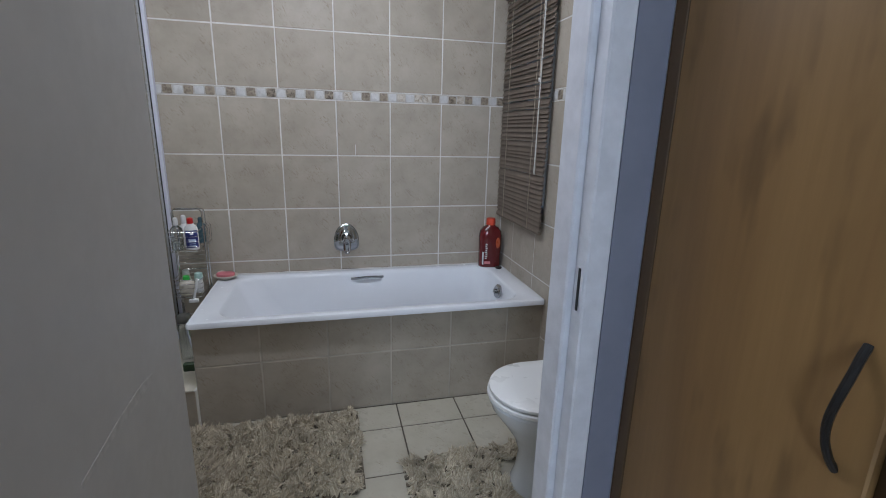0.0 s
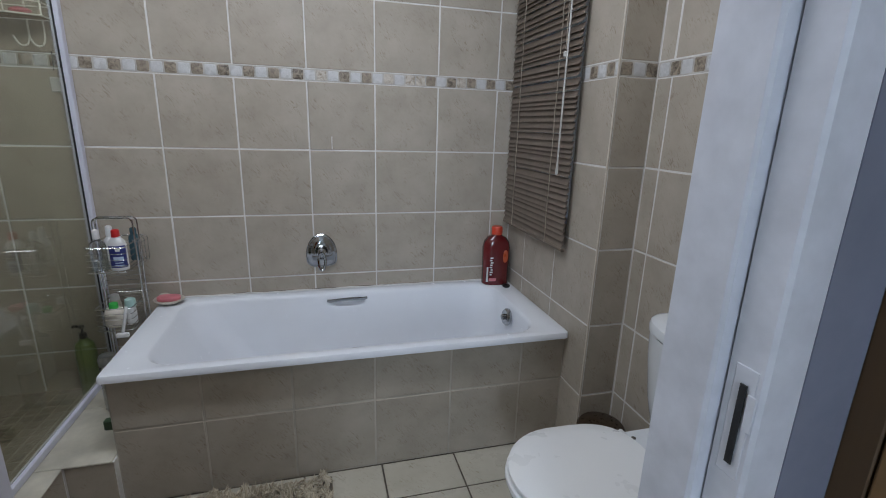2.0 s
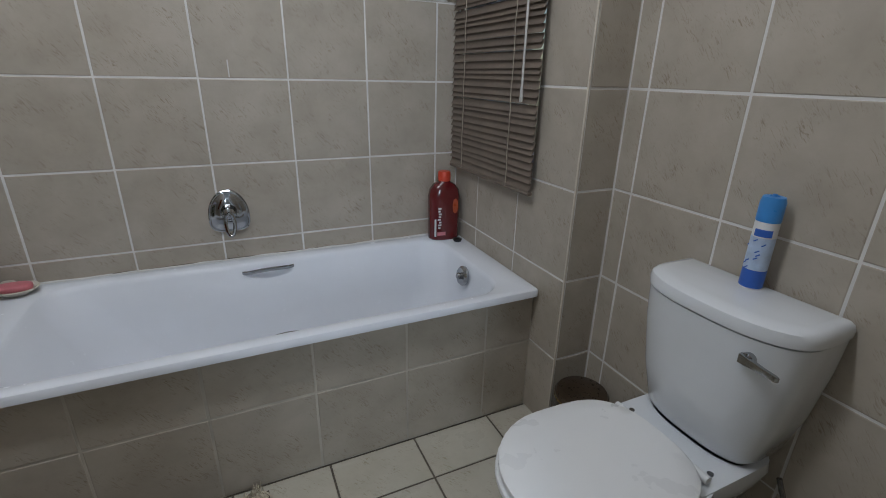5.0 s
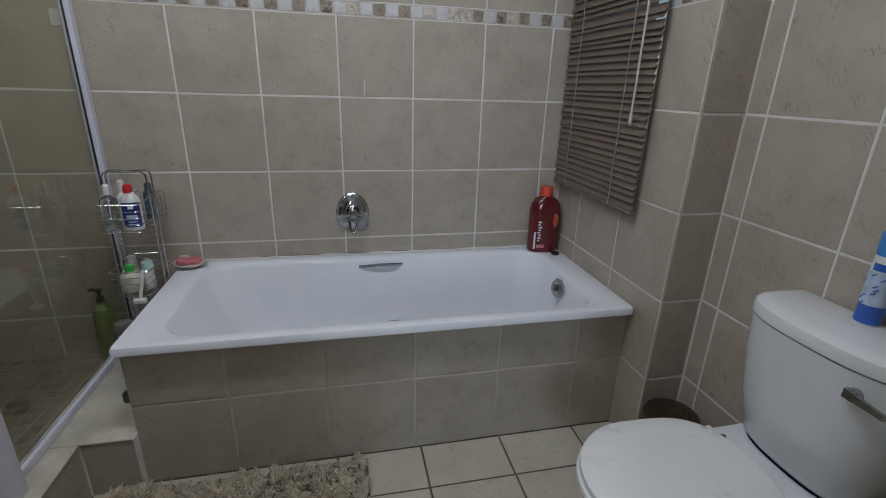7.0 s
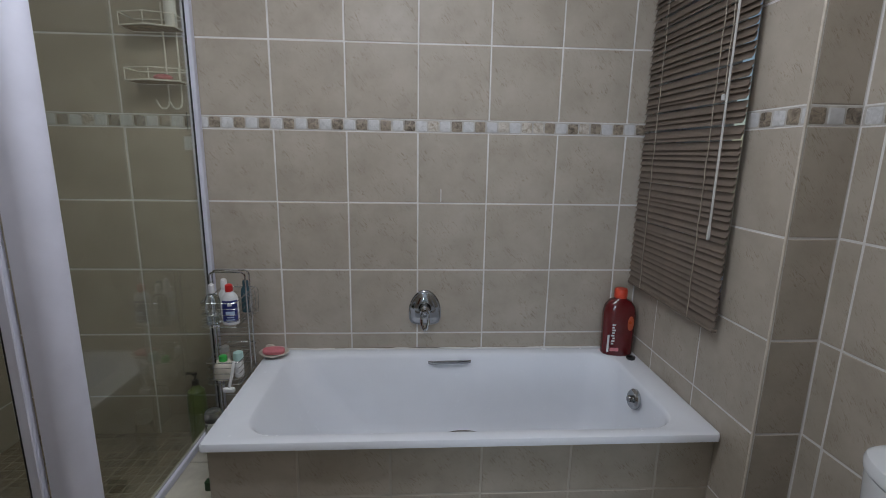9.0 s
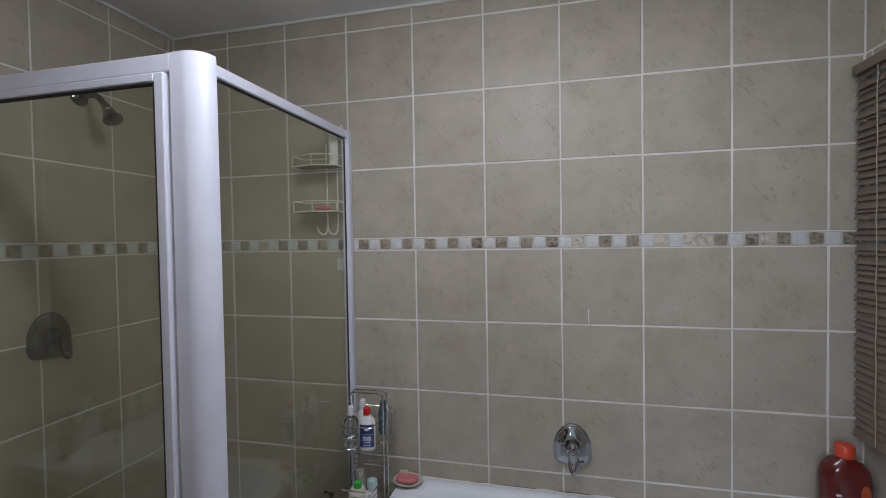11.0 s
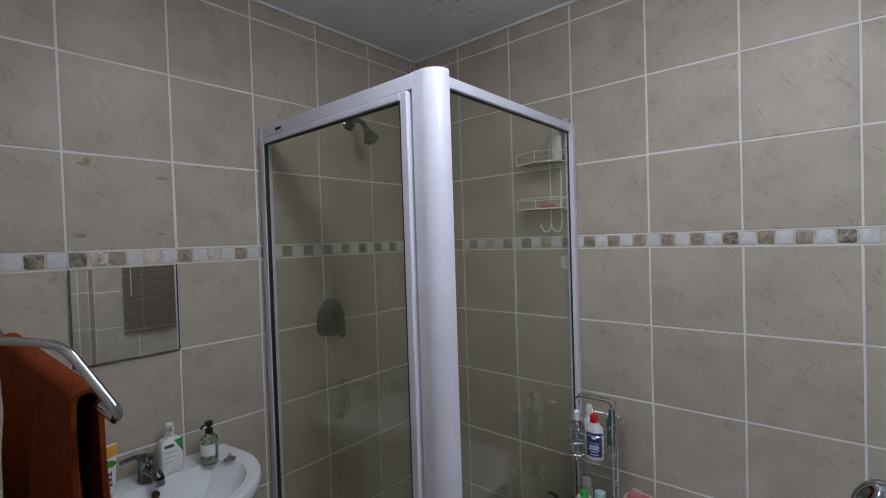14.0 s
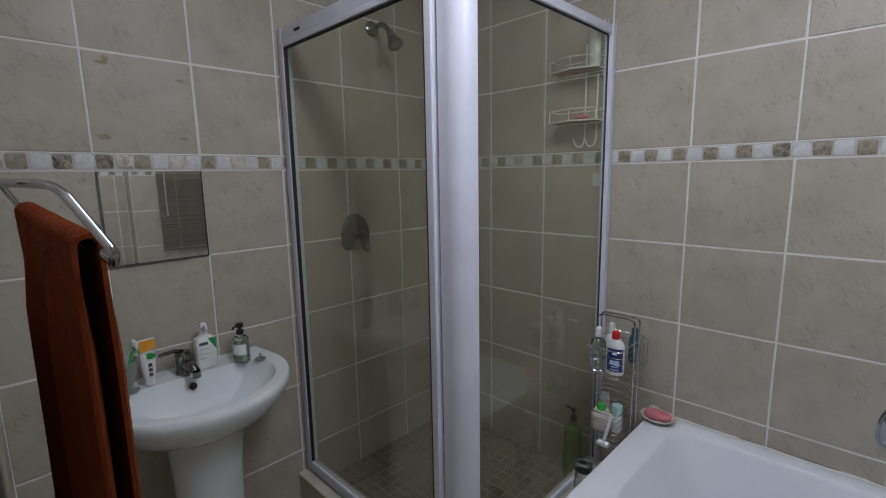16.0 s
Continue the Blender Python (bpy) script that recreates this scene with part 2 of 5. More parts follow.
M_WOOD = wood_material("cupboard_wood", (0.31, 0.178, 0.068), (0.21, 0.115, 0.044), (0.09, 0.048, 0.017))
M_DARKWOOD = wood_material("dark_wood_edge", (0.12, 0.07, 0.03), (0.09, 0.05, 0.022), (0.05, 0.028, 0.012))
M_IRON = plain("black_iron", (0.018, 0.017, 0.017), 0.4, metal=0.3)
M_BRONZE = plain("bronze_metal", (0.085, 0.06, 0.04), 0.3, metal=0.7, vary=0.1)
M_GOLD = plain("gold_rim", (0.45, 0.33, 0.16), 0.25, metal=1.0)
M_BIN = plain("bin_body", (0.06, 0.048, 0.038), 0.35, metal=0.5)
M_RESIDUE = plain("old_glue", (0.34, 0.28, 0.18), 0.6, vary=0.15, scale=60)
M_KERB = plain("cream_kerb_stone", (0.56, 0.53, 0.44), 0.35, vary=0.12, scale=9, bump=0.1)
M_BATHLINE = plain("dark_bath_line", (0.11, 0.085, 0.055), 0.8, vary=0.3, scale=30)
mir, mnt, mb = nodes_of("mirror_silver")
mb.inputs["Base Color"].default_value, mb.inputs["Metallic"].default_value, mb.inputs["Roughness"].default_value = (0.86, 0.88, 0.86, 1), 1, 0.02
lit, lnt, lb = nodes_of("daylight_backdrop")
lb.inputs["Emission Color"].default_value, lb.inputs["Emission Strength"].default_value = (0.72, 0.84, 1, 1), 3.0
glow, gnt, gb = nodes_of("lamp_diffuser")
gb.inputs["Emission Color"].default_value, gb.inputs["Emission Strength"].default_value = (1.0, 0.93, 0.84, 1), 4.0


# ---- mesh helpers ----
def thing(name, at=(0, 0, 0), label="", category="", group="", kind="", rz=0):
    ob = new(name)
    ob.matrix_world = pose(*at, 0, 0, rz)
    ob.empty_display_size = 0.05
    return tagged(ob, label, category, group, kind)


def mesh_of(name, bm, mat, smooth=True):
    me = bpy.data.meshes.new(name)
    bmesh.ops.recalc_face_normals(bm, faces=bm.faces)
    bm.to_mesh(me)
    bm.free()
    for m in mat if isinstance(mat, (list, tuple)) else (mat,):
        me.materials.append(m)
    if smooth:
        me.shade_smooth()
        me.set_sharp_from_angle(angle=radians(35))
    return me


def part(name, bm, mat, parent, label="", smooth=True, kind=""):
    ob = new(name, mesh_of(name, bm, mat, smooth))
    ob.parent = parent
    return tagged(ob, label, kind=kind)


def solo(name, bm, mat, label="", category="", kind="", group="", smooth=True):
    return tagged(new(name, mesh_of(name, bm, mat, smooth)), label, category, group, kind)


def box(bm, x0, x1, y0, y1, z0, z1, bevel=0.0, segs=1):
    r = bmesh.ops.create_cube(bm, size=1, matrix=Matrix.LocRotScale(((x0 + x1) / 2, (y0 + y1) / 2, (z0 + z1) / 2), None, (x1 - x0, y1 - y0, z1 - z0)))
    if bevel:
        edges = list({e for v in r["verts"] for e in v.link_edges})
        bmesh.ops.bevel(bm, geom=edges, offset=bevel, segments=segs, affect="EDGES", profile=0.5)
    return bm


def boxm(*a, **k):
    return box(bmesh.new(), *a, **k)


def loft(rings, cap0=True, cap1=True, closed=True, bm=None):
    bm = bm or bmesh.new()
    vs = [[bm.verts.new(p) for p in r] for r in rings]
    n = len(rings[0])
    for a, b in zip(vs, vs[1:]):
        for i in range(n if closed else n - 1):
            j = (i + 1) % n
            bm.faces.new((a[i], a[j], b[j], b[i]))
    if cap0:
        bm.faces.new(vs[0][::-1])
    if cap1:
        bm.faces.new(vs[-1])
    return bm


def circle(cx, cy, r, z, n=24, sx=1.0, sy=1.0):
    return [(cx + r * sx * math.cos(2 * math.pi * i / n), cy + r * sy * math.sin(2 * math.pi * i / n), z) for i in range(n)]


def lathe(profile, n=24, cx=0.0, cy=0.0, sx=1.0, sy=1.0, bm=None):
    return loft([circle(cx, cy, r, z, n, sx, sy) for r, z in profile], bm=bm)


def rrect(x0, x1, y0, y1, r, z, n=6):
    out = []
    for cx, cy, a0 in ((x1 - r, y1 - r, 0), (x0 + r, y1 - r, 90), (x0 + r, y0 + r, 180), (x1 - r, y0 + r, 270)):
        for i in range(n + 1):
            a = radians(a0 + 90 * i / n)
            out.append((cx + r * math.cos(a), cy + r * math.sin(a), z))
    return out


def tube(path, r, n=8, bm=None, caps=True, flat=1.0):
    pts = [Vector(p) for p in path]
    rings, side = [], None
    for i, p in enumerate(pts):
        d = (pts[min(i + 1, len(pts) - 1)] - pts[max(i - 1, 0)]).normalized()
        if side is None:
            side = d.orthogonal().normalized()
        side = (side - d * side.dot(d)).normalized()
        up = d.cross(side)
        rings.append([tuple(p + side * (r * math.cos(2 * math.pi * k / n)) + up * (r * flat * math.sin(2 * math.pi * k / n))) for k in range(n)])
    return loft(rings, caps, caps, bm=bm)


def rounded(path, r, n=5):
    """Corner points of a path, each rounded with radius r."""
    pts = [Vector(p) for p in path]
    out = [pts[0]]
    for a, b, c in zip(pts, pts[1:], pts[2:]):
        u, v = (a - b), (c - b)
        k = min(r, u.length * 0.49, v.length * 0.49)
        p, q = b + u.normalized() * k, b + v.normalized() * k
        for i in range(n + 1):
            t = i / n
            out.append(p * (1 - t) ** 2 + b * 2 * t * (1 - t) + q * t * t)
    return out + [pts[-1]]


def shell(r, a0, a1, z0, z1, sy=1.0, t=0.0006, n=14, bm=None):
    """Curved label on an upright bottle of radius r, from angle a0 to a1 in degrees."""
    rings = []
    for i in range(n + 1):
        a = radians(a0 + (a1 - a0) * i / n)
        c, s = math.cos(a), math.sin(a)
        rings.append([(r * c, r * sy * s, z0), ((r + t) * c, (r + t) * sy * s, z0), ((r + t) * c, (r + t) * sy * s, z1), (r * c, r * sy * s, z1)])
    return loft(rings, bm=bm)


def moved(bm, m):
    bmesh.ops.transform(bm, matrix=m, verts=bm.verts)
    return bm


# ---- tiles: separate slabs on a grout bed ----
TILE_MESH = {}


def slab_mesh(w, h, t, mat, worn=0.0):
    key = (round(w, 3), round(h, 3), t, mat.name)
    if key not in TILE_MESH:
        b = min(0.003, w / 4, h / 4)
        bm = loft([[(x * (w / 2 - i), y * (h / 2 - i), z) for x, y in ((-1, -1), (1, -1), (1, 1), (-1, 1))] for z, i in ((-t, 0), (-b * 0.8, 0), (-b * 0.25, b * 0.35), (0, b))], cap0=False)
        TILE_MESH[key] = mesh_of("tile", bm, mat, smooth=False)
    return TILE_MESH[key]


def cut(rect, hole):
    u0, u1, v0, v1 = rect
    if not hole or u1 <= hole[0] or u0 >= hole[1] or v1 <= hole[2] or v0 >= hole[3]:
        return [rect]
    a, b, c, d = hole
    out = [(u0, min(u1, a), v0, v1), (max(u0, b), u1, v0, v1), (max(u0, a), min(u1, b), v0, min(v1, c)), (max(u0, a), min(u1, b), max(v0, d), v1)]
    return [r for r in out if r[1] - r[0] > 0.012 and r[3] - r[2] > 0.012]


def lay(parent, origin, u, v, us, vs, mat, gap=0.0052, thick=0.006, name="tile", hole=None, jitter=0.0008, pick=None):
    """Slabs between the joint lines us and vs, on the plane through origin spanned by u and v."""
    u, v, origin = Vector(u), Vector(v), Vector(origin)
    n = u.cross(v)
    rot = Matrix((u, v, n)).transposed().to_4x4()
    for a, (u0, u1) in enumerate(zip(us, us[1:])):
        for b, (v0, v1) in enumerate(zip(vs, vs[1:])):
            for r in cut((u0, u1, v0, v1), hole):
                w, h = r[1] - r[0] - gap, r[3] - r[2] - gap
                if w < 0.008 or h < 0.008:
                    continue
                m = pick(a, b) if pick else mat
                ob = new(name, slab_mesh(w, h, thick, m))
                p = origin + u * ((r[0] + r[1]) / 2) + v * ((r[2] + r[3]) / 2) + n * random.uniform(-jitter, jitter)
                ob.matrix_world = Matrix.Translation(p) @ rot @ pose(0, 0, 0, random.uniform(-0.12, 0.12), random.uniform(-0.12, 0.12), random.uniform(-0.15, 0.15))
                ob.parent = parent


def steps(a, b, first, pitch=0.3):
    k = math.ceil((a + 0.004 - first) / pitch)
    out = [a]
    while first + k * pitch < b - 0.004:
        out.append(first + k * pitch)
        k += 1
    return out + [b]


ROWS_LOW = [0, 0.3, 0.6, 0.9, 1.2, 1.5]
ROWS_TOP = [1.55, 1.85, 2.15, 2.45, 2.53]


STONES = {}


def stone_mesh(w, h, mat, kind):
    """Tumbled square stone with an uneven, rounded outline."""
    key = (round(w, 3), round(h, 3), mat.name, kind)
    if key not in STONES:
        r = random.Random(kind * 7 + 1)
        ring = []
        for cx, cy in ((1, 1), (-1, 1), (-1, -1), (1, -1)):
            k = r.uniform(0.05, 0.15)
            px, py = cx * (w / 2 - r.uniform(0, 0.0016)), cy * (h / 2 - r.uniform(0, 0.0016))
            a_, b_ = (px, py - cy * k * h), (px - cx * k * w, py)
            mid = (px - cx * k * w * 0.28, py - cy * k * h * 0.28)
            ring += [a_, mid, b_] if cx * cy > 0 else [b_, mid, a_]
        e = 0.0022
        bm = loft([[(x * q, y * q, z) for x, y in ring] for z, q in ((-0.006, 1), (-0.0012, 1), (-0.0003, 1 - e / w), (0.0004, 1 - 3 * e / w))], cap0=False)
        STONES[key] = mesh_of("stone", bm, mat)
    return STONES[key]


def mosaic(parent, origin, u, u0, u1, dark_at, hole=None):
    """A row of stones, dark and pale by turns, one dark stone centred at dark_at."""
    u, up, origin = Vector(u), Vector((0, 0, 1)), Vector(origin)
    rot = Matrix((u, up, u.cross(up))).transposed().to_4x4()
    ms = steps(u0, u1, dark_at - 0.025, 0.05)
    for a_, b_ in ([(u0, hole[0]), (hole[1], u1)] if hole else [(u0, u1)]):
        bed = new("mosaic_bed", mesh_of("mosaic_bed", boxm(a_ + 0.001, b_ - 0.001, 1.500, 1.550, -0.004, -0.0007), M_BEDGROUT, smooth=False))
        bed.matrix_world = Matrix.Translation(origin) @ rot
        bed.parent = parent
    for c0, c1 in zip(ms, ms[1:]):
        c, w = (c0 + c1) / 2, c1 - c0 - 0.0032
        if w < 0.008 or (hole and hole[0] < c < hole[1]):
            continue
        lead = c0 if c1 - c0 > 0.049 else (c1 - 0.05 if c0 == u0 else c0)
        dark = round((lead + 0.025 - dark_at) / 0.05) % 2 == 0
        roll = random.random()
        mat = (M_MOS_T if roll < 0.14 else M_MOS_D) if dark else (M_MOS_T if roll < 0.06 else M_MOS_L)
        ob = new("mosaic_tile", stone_mesh(w, 0.0445, mat, random.randrange(6)))
        ob.matrix_world = Matrix.Translation(origin + u * c + Vector((0, 0, 1.525 + random.uniform(-0.0008, 0.0008)))) @ rot @ pose(0, 0, 0, random.uniform(-1, 1), random.uniform(-1, 1), random.uniform(-1.3, 1.3))
        ob.parent = parent


def tiled(parent, origin, u, us, hole=None, low=ROWS_LOW, dark_at=0.0):
    lay(parent, origin, u, (0, 0, 1), us, low, M_TILE, hole=hole)
    lay(parent, origin, u, (0, 0, 1), us, ROWS_TOP, M_TILE, hole=hole)
    mosaic(parent, origin, u, us[0], us[-1], dark_at, hole)


# ---- structure ----
LX, BY, WX, TX, PY, DY0, DY1, CH = -1.799, 2.8, 1.005, 1.158, 1.981, 0.87, 0.98, 2.53
G = 0.0013  # grout lies this far behind the tile faces


def structure(name, bm, mat, label=""):
    return solo(name, bm, mat, label, kind="structure", smooth=False)


wall_north = structure("wall_north", boxm(LX - 0.2, TX + 0.2, BY + G, BY + 0.2, 0, CH), M_GROUT, "beige tiled wall with a mosaic band behind the bath")
wall_west = structure("wall_west", boxm(LX - 0.2, LX - G, DY0, BY + G, 0, CH), M_GROUT, "beige tiled wall behind the basin and shower")
# window wall with its opening
WY0, WY1, WZ0, WZ1 = 2.21, 2.765, 0.9, 2.07
bm = bmesh.new()
for a in ((PY + G, WY0, 0, CH), (WY1, BY + G, 0, CH), (WY0, WY1, 0, WZ0), (WY0, WY1, WZ1, CH)):
    box(bm, WX + G, TX + 0.2, a[0], a[1], a[2], a[3])
wall_east = structure("wall_east", bm, M_GROUT, "beige tiled wall with the blind-covered window")
wall_alcove = structure("wall_alcove", boxm(TX + G, TX + 0.2, DY0, PY + G, 0, CH), M_GROUT, "beige tiled wall behind the toilet")
# door wall with its opening
OX0, OX1, OZ = -0.41, 0.49, 2.06
bm = bmesh.new()
box(bm, LX - 0.2, OX0, DY0, DY1 - G, 0, CH)
box(bm, OX1, TX + 0.2, DY0, DY1 - G, 0, CH)
box(bm, OX0, OX1, DY0, DY1 - G, OZ, CH)
wall_south = structure("wall_south", bm, M_PAINT, "white wall with the bathroom doorway")
# thin lavender grey sheet over the white wall, darker and bluer than it
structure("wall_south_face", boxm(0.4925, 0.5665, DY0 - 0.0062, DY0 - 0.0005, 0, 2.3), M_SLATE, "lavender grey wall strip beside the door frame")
floor = structure("floor", box(boxm(LX - 0.2, TX + 0.2, DY0, BY + 0.2, -0.15, -0.0035), -1.12, TX + 0.2, -2.3, DY0, -0.15, -0.0035), M_FGROUT, "cream square floor tiles with dark joints")
ceiling = structure("ceiling", box(boxm(LX - 0.2, TX + 0.2, DY0, BY + 0.2, CH, CH + 0.15), -1.12, TX + 0.2, -2.3, DY0, CH, CH + 0.15), M_CEIL, "white painted ceiling with dark mould specks")
# passage behind the doorway
structure("wall_passage_west", boxm(-1.12, -1.0, -2.3, DY0, 0, CH), M_PAINT)
structure("wall_passage_east", boxm(1.1, TX + 0.2, -2.3, DY0, 0, CH), M_PAINT)
bm = bmesh.new()
for a in ((-1.0, -0.97, 0, CH), (-0.43, 1.1, 0, CH), (-0.97, -0.43, 0, 0.9), (-0.97, -0.43, 2.1, CH)):
    box(bm, a[0], a[1], -2.3, -2.16, a[2], a[3])
structure("wall_passage_end", bm, M_PAINT)
structure("backdrop", boxm(-1.3, -0.1, -2.62, -2.6, 0.6, 2.4), lit)
# thin plaster bead where the ceiling meets the tiles
bm = bmesh.new()
box(bm, LX, WX, BY - 0.012, BY - 0.0005, CH - 0.014, CH - 0.001, 0.003)
box(bm, LX + 0.0005, LX + 0.012, DY1, BY - 0.013, CH - 0.014, CH - 0.001, 0.003)
box(bm, WX - 0.012, WX - 0.0005, PY, BY - 0.013, CH - 0.014, CH - 0.001, 0.003)
box(bm, TX - 0.012, TX - 0.0005, DY1, PY - 0.001, CH - 0.014, CH - 0.001, 0.003)
structure("trim", bm, M_PAINT, "white sealant bead along the ceiling edge")
# metal edge strip on the corner beside the toilet
structure("corner_trim", boxm(WX - 0.001, WX + 0.006, PY - 0.001, PY + 0.006, 0, CH, 0.002), M_DISH, "cream tile edge strip on the wall corner")

# door frame: rebated jambs and head
door_frame = thing("door_frame", (0, 0, 0), "white painted wooden door frame with a strike hole", "door frame", kind="structure")
bm = boxm(0.425, OX1, DY1 - 0.072, DY1 + 0.004, 0, OZ - 0.04, 0.004)
box(bm, 0.441, OX1 + 0.002, DY0 - 0.008, DY1 - 0.0725, 0, OZ - 0.04, 0.004)
part("jamb", bm, M_FRAMEPAINT, door_frame)
bm = boxm(OX0, -0.375, DY0 - 0.008, DY1 - 0.001, 0, OZ - 0.04, 0.004)
part("jamb", bm, M_FRAMEPAINT, door_frame)
part("head", boxm(OX0, OX1, DY0 - 0.008, DY1 - 0.001, OZ - 0.04, OZ, 0.004), M_FRAMEPAINT, door_frame)
part("strike_plate", boxm(0.4403, 0.4415, 0.870, 0.896, 0.975, 1.10, 0.001), M_FRAMEPAINT, door_frame, "strike plate under white paint")
part("latch_hole", boxm(0.4375, 0.4395, 0.878, 0.886, 0.99, 1.082, 0.0005), M_SEAL, door_frame, "dark latch slot")
part("chipped_edge", boxm(0.4375, 0.4395, 0.8655, 0.8755, 1.035, 1.075, 0.0007), M_FRAMEPAINT, door_frame)

# open door leaf
door_1 = thing("door_1", (-0.354, 0.96, 0), "open grey-white painted flush door", "door", kind="structure", rz=2)
part("leaf", boxm(-0.022, 0.016, -0.76, 0.0, 0.008, 2.0, 0.003), M_DOORPAINT, door_1)
part("scuff", loft([[(0.0162, y, z - w), (0.0167, y, z - w), (0.0167, y, z + w), (0.0162, y, z + w)] for y, z, w in ((-0.150, 0.967, 0.004), (-0.20, 0.970, 0.009), (-0.29, 0.972, 0.006), (-0.39, 0.968, 0.003))]), M_SCUFF, door_1, "pale scuff mark")
for z in (0.25, 1.75):
    part("hinge", lathe([(0.006, z), (0.006, z + 0.09)], 10, 0.008, 0.006), M_STEEL, door_1)
for s in (-0.03, 0.024):
    part("door_handle", tube(rounded(((s, -0.70, 1.02), (s * 2.0, -0.70, 1.02), (s * 2.0, -0.60, 1.02)), 0.012), 0.008), M_STEEL, door_1)

# window
window_1 = thing("window_1", (WX + 0.1, 0, 0), "window behind a closed slatted blind", "window", kind="structure")
wf = bmesh.new()
for a in ((WY0, WY0 + 0.04, WZ0, WZ1), (WY1 - 0.04, WY1, WZ0, WZ1), (WY0 + 0.04, WY1 - 0.04, WZ0, WZ0 + 0.04), (WY0 + 0.04, WY1 - 0.04, WZ1 - 0.04, WZ1)):
    box(wf, 0, 0.05, a[0], a[1], a[2], a[3], 0.003)
part("window_frame", wf, M_ALU, window_1)
part("pane", boxm(0.02, 0.026, WY0 + 0.04, WY1 - 0.04, WZ0 + 0.04, WZ1 - 0.04), M_PANE, window_1)
part("window_sill", boxm(-0.095, 0, WY0, WY1, WZ0, WZ0 + 0.012, 0.002), M_TILE, window_1)

# ---- bathtub ----
bathtub = thing("bathtub", (0, 0, 0), "white enamel bathtub set into a tiled surround", "bathtub")
RZ = 0.522
BX0, BX1, FY = -0.678, WX - 0.003, 2.098
rings = [rrect(BX0 + 0.012, BX1, FY + 0.012, BY - 0.003, 0.012, RZ - 0.029), rrect(BX0, BX1, FY, BY - 0.003, 0.014, RZ - 0.026),
         rrect(BX0, BX1, FY, BY - 0.003, 0.014, RZ - 0.010), rrect(BX0 + 0.004, BX1, FY + 0.004, BY - 0.003, 0.014, RZ - 0.002),
         rrect(BX0 + 0.012, BX1 - 0.004, FY + 0.012, BY - 0.006, 0.014, RZ)]
IX0, IX1, IY0, IY1 = -0.575, 0.900, 2.143, 2.745
for d, z, xl, xr, yy, rr in ((0.0, RZ - 0.001, 0, 0, 0, 0.11), (0, RZ - 0.005, 0.006, 0.005, 0.005, 0.11), (0, RZ - 0.02, 0.016, 0.010, 0.012, 0.11), (0, 0.40, 0.07, 0.018, 0.035, 0.12),
                            (0, 0.30, 0.14, 0.03, 0.055, 0.13), (0, 0.22, 0.21, 0.05, 0.075, 0.14), (0, 0.175, 0.27, 0.085, 0.105, 0.14), (0, 0.155, 0.33, 0.13, 0.15, 0.12)):
    rings.append(rrect(IX0 + xl, IX1 - xr, IY0 + yy, IY1 - yy, rr, z))
part("tub", loft(rings, cap0=False), M_ENAMEL, bathtub)


def grip(y, z, x0, x1, sgn):
    pts = [(x0 + (x1 - x0) * t, y + sgn * 0.004 - sgn * 0.026 * math.sin(math.pi * t) ** 0.6, z + 0.011 * math.sin(math.pi * t) - 0.004 * (1 - t)) for t in [i / 14 for i in range(15)]]
    return tube(pts, 0.0074, 10, flat=1.3)


part("grip_handle", grip(2.729, 0.487, 0.055, 0.24, 1), M_CHROME, bathtub, "chrome grip handle")
part("grip_handle", grip(2.156, 0.487, 0.055, 0.24, -1), M_CHROME, bathtub, "chrome grip handle")
ov = lathe([(0.0, 0), (0.037, 0), (0.041, 0.004), (0.041, 0.014), (0.033, 0.023), (0.015, 0.020), (0.0, 0.020)], 24)
part("overflow_cover", moved(ov, Matrix.Translation((0.882, 2.44, 0.455)) @ pose(0, 0, 0, 0, -82, 0)), M_CHROME, bathtub, "round chrome overflow knob")
ov = lathe([(0.0, 0), (0.013, 0), (0.014, 0.016), (0.010, 0.021), (0.0, 0.022)], 16)
part("overflow_knob", moved(ov, Matrix.Translation((0.866, 2.44, 0.457)) @ pose(0, 0, 0, 0, -82, 0)), M_STEEL, bathtub)
# tiled surround
bath_panel = structure("bath_panel", boxm(BX0 + 0.01, WX, 2.133 + G, 2.165, 0, RZ - 0.031), M_PGROUT, "beige tiled bath surround")
bath_side = structure("bath_panel_side", boxm(BX0 + 0.01, BX0 + 0.05, 2.165, BY, 0, RZ - 0.031), M_GROUT)
structure("bath_sealant", tube([(BX0 + 0.05 + i * 0.08, BY - 0.002 - 0.001 * (i % 3), RZ + 0.002 + 0.0012 * math.sin(i * 2.1)) for i in range(21)], 0.0045, 6), M_GROUT, "white sealant along the bath rim")
structure("bath_grime", tube([(BX0 + 0.3 + i * 0.05, BY - 0.003, RZ + 0.0055 + 0.001 * math.sin(i * 1.7)) for i in range(19)], 0.0016, 5), M_BATHLINE, "dark mould line above the bath sealant")
# thin dark brown bead along the panel top, just below the bath lip
structure("bath_panel_grime", tube([(BX0 + 0.02 + i * 0.08, 2.131, RZ - 0.035 + 0.001 * math.sin(i * 1.3)) for i in range(21)], 0.0022, 5), M_BATHLINE, "dark line under the bath lip")

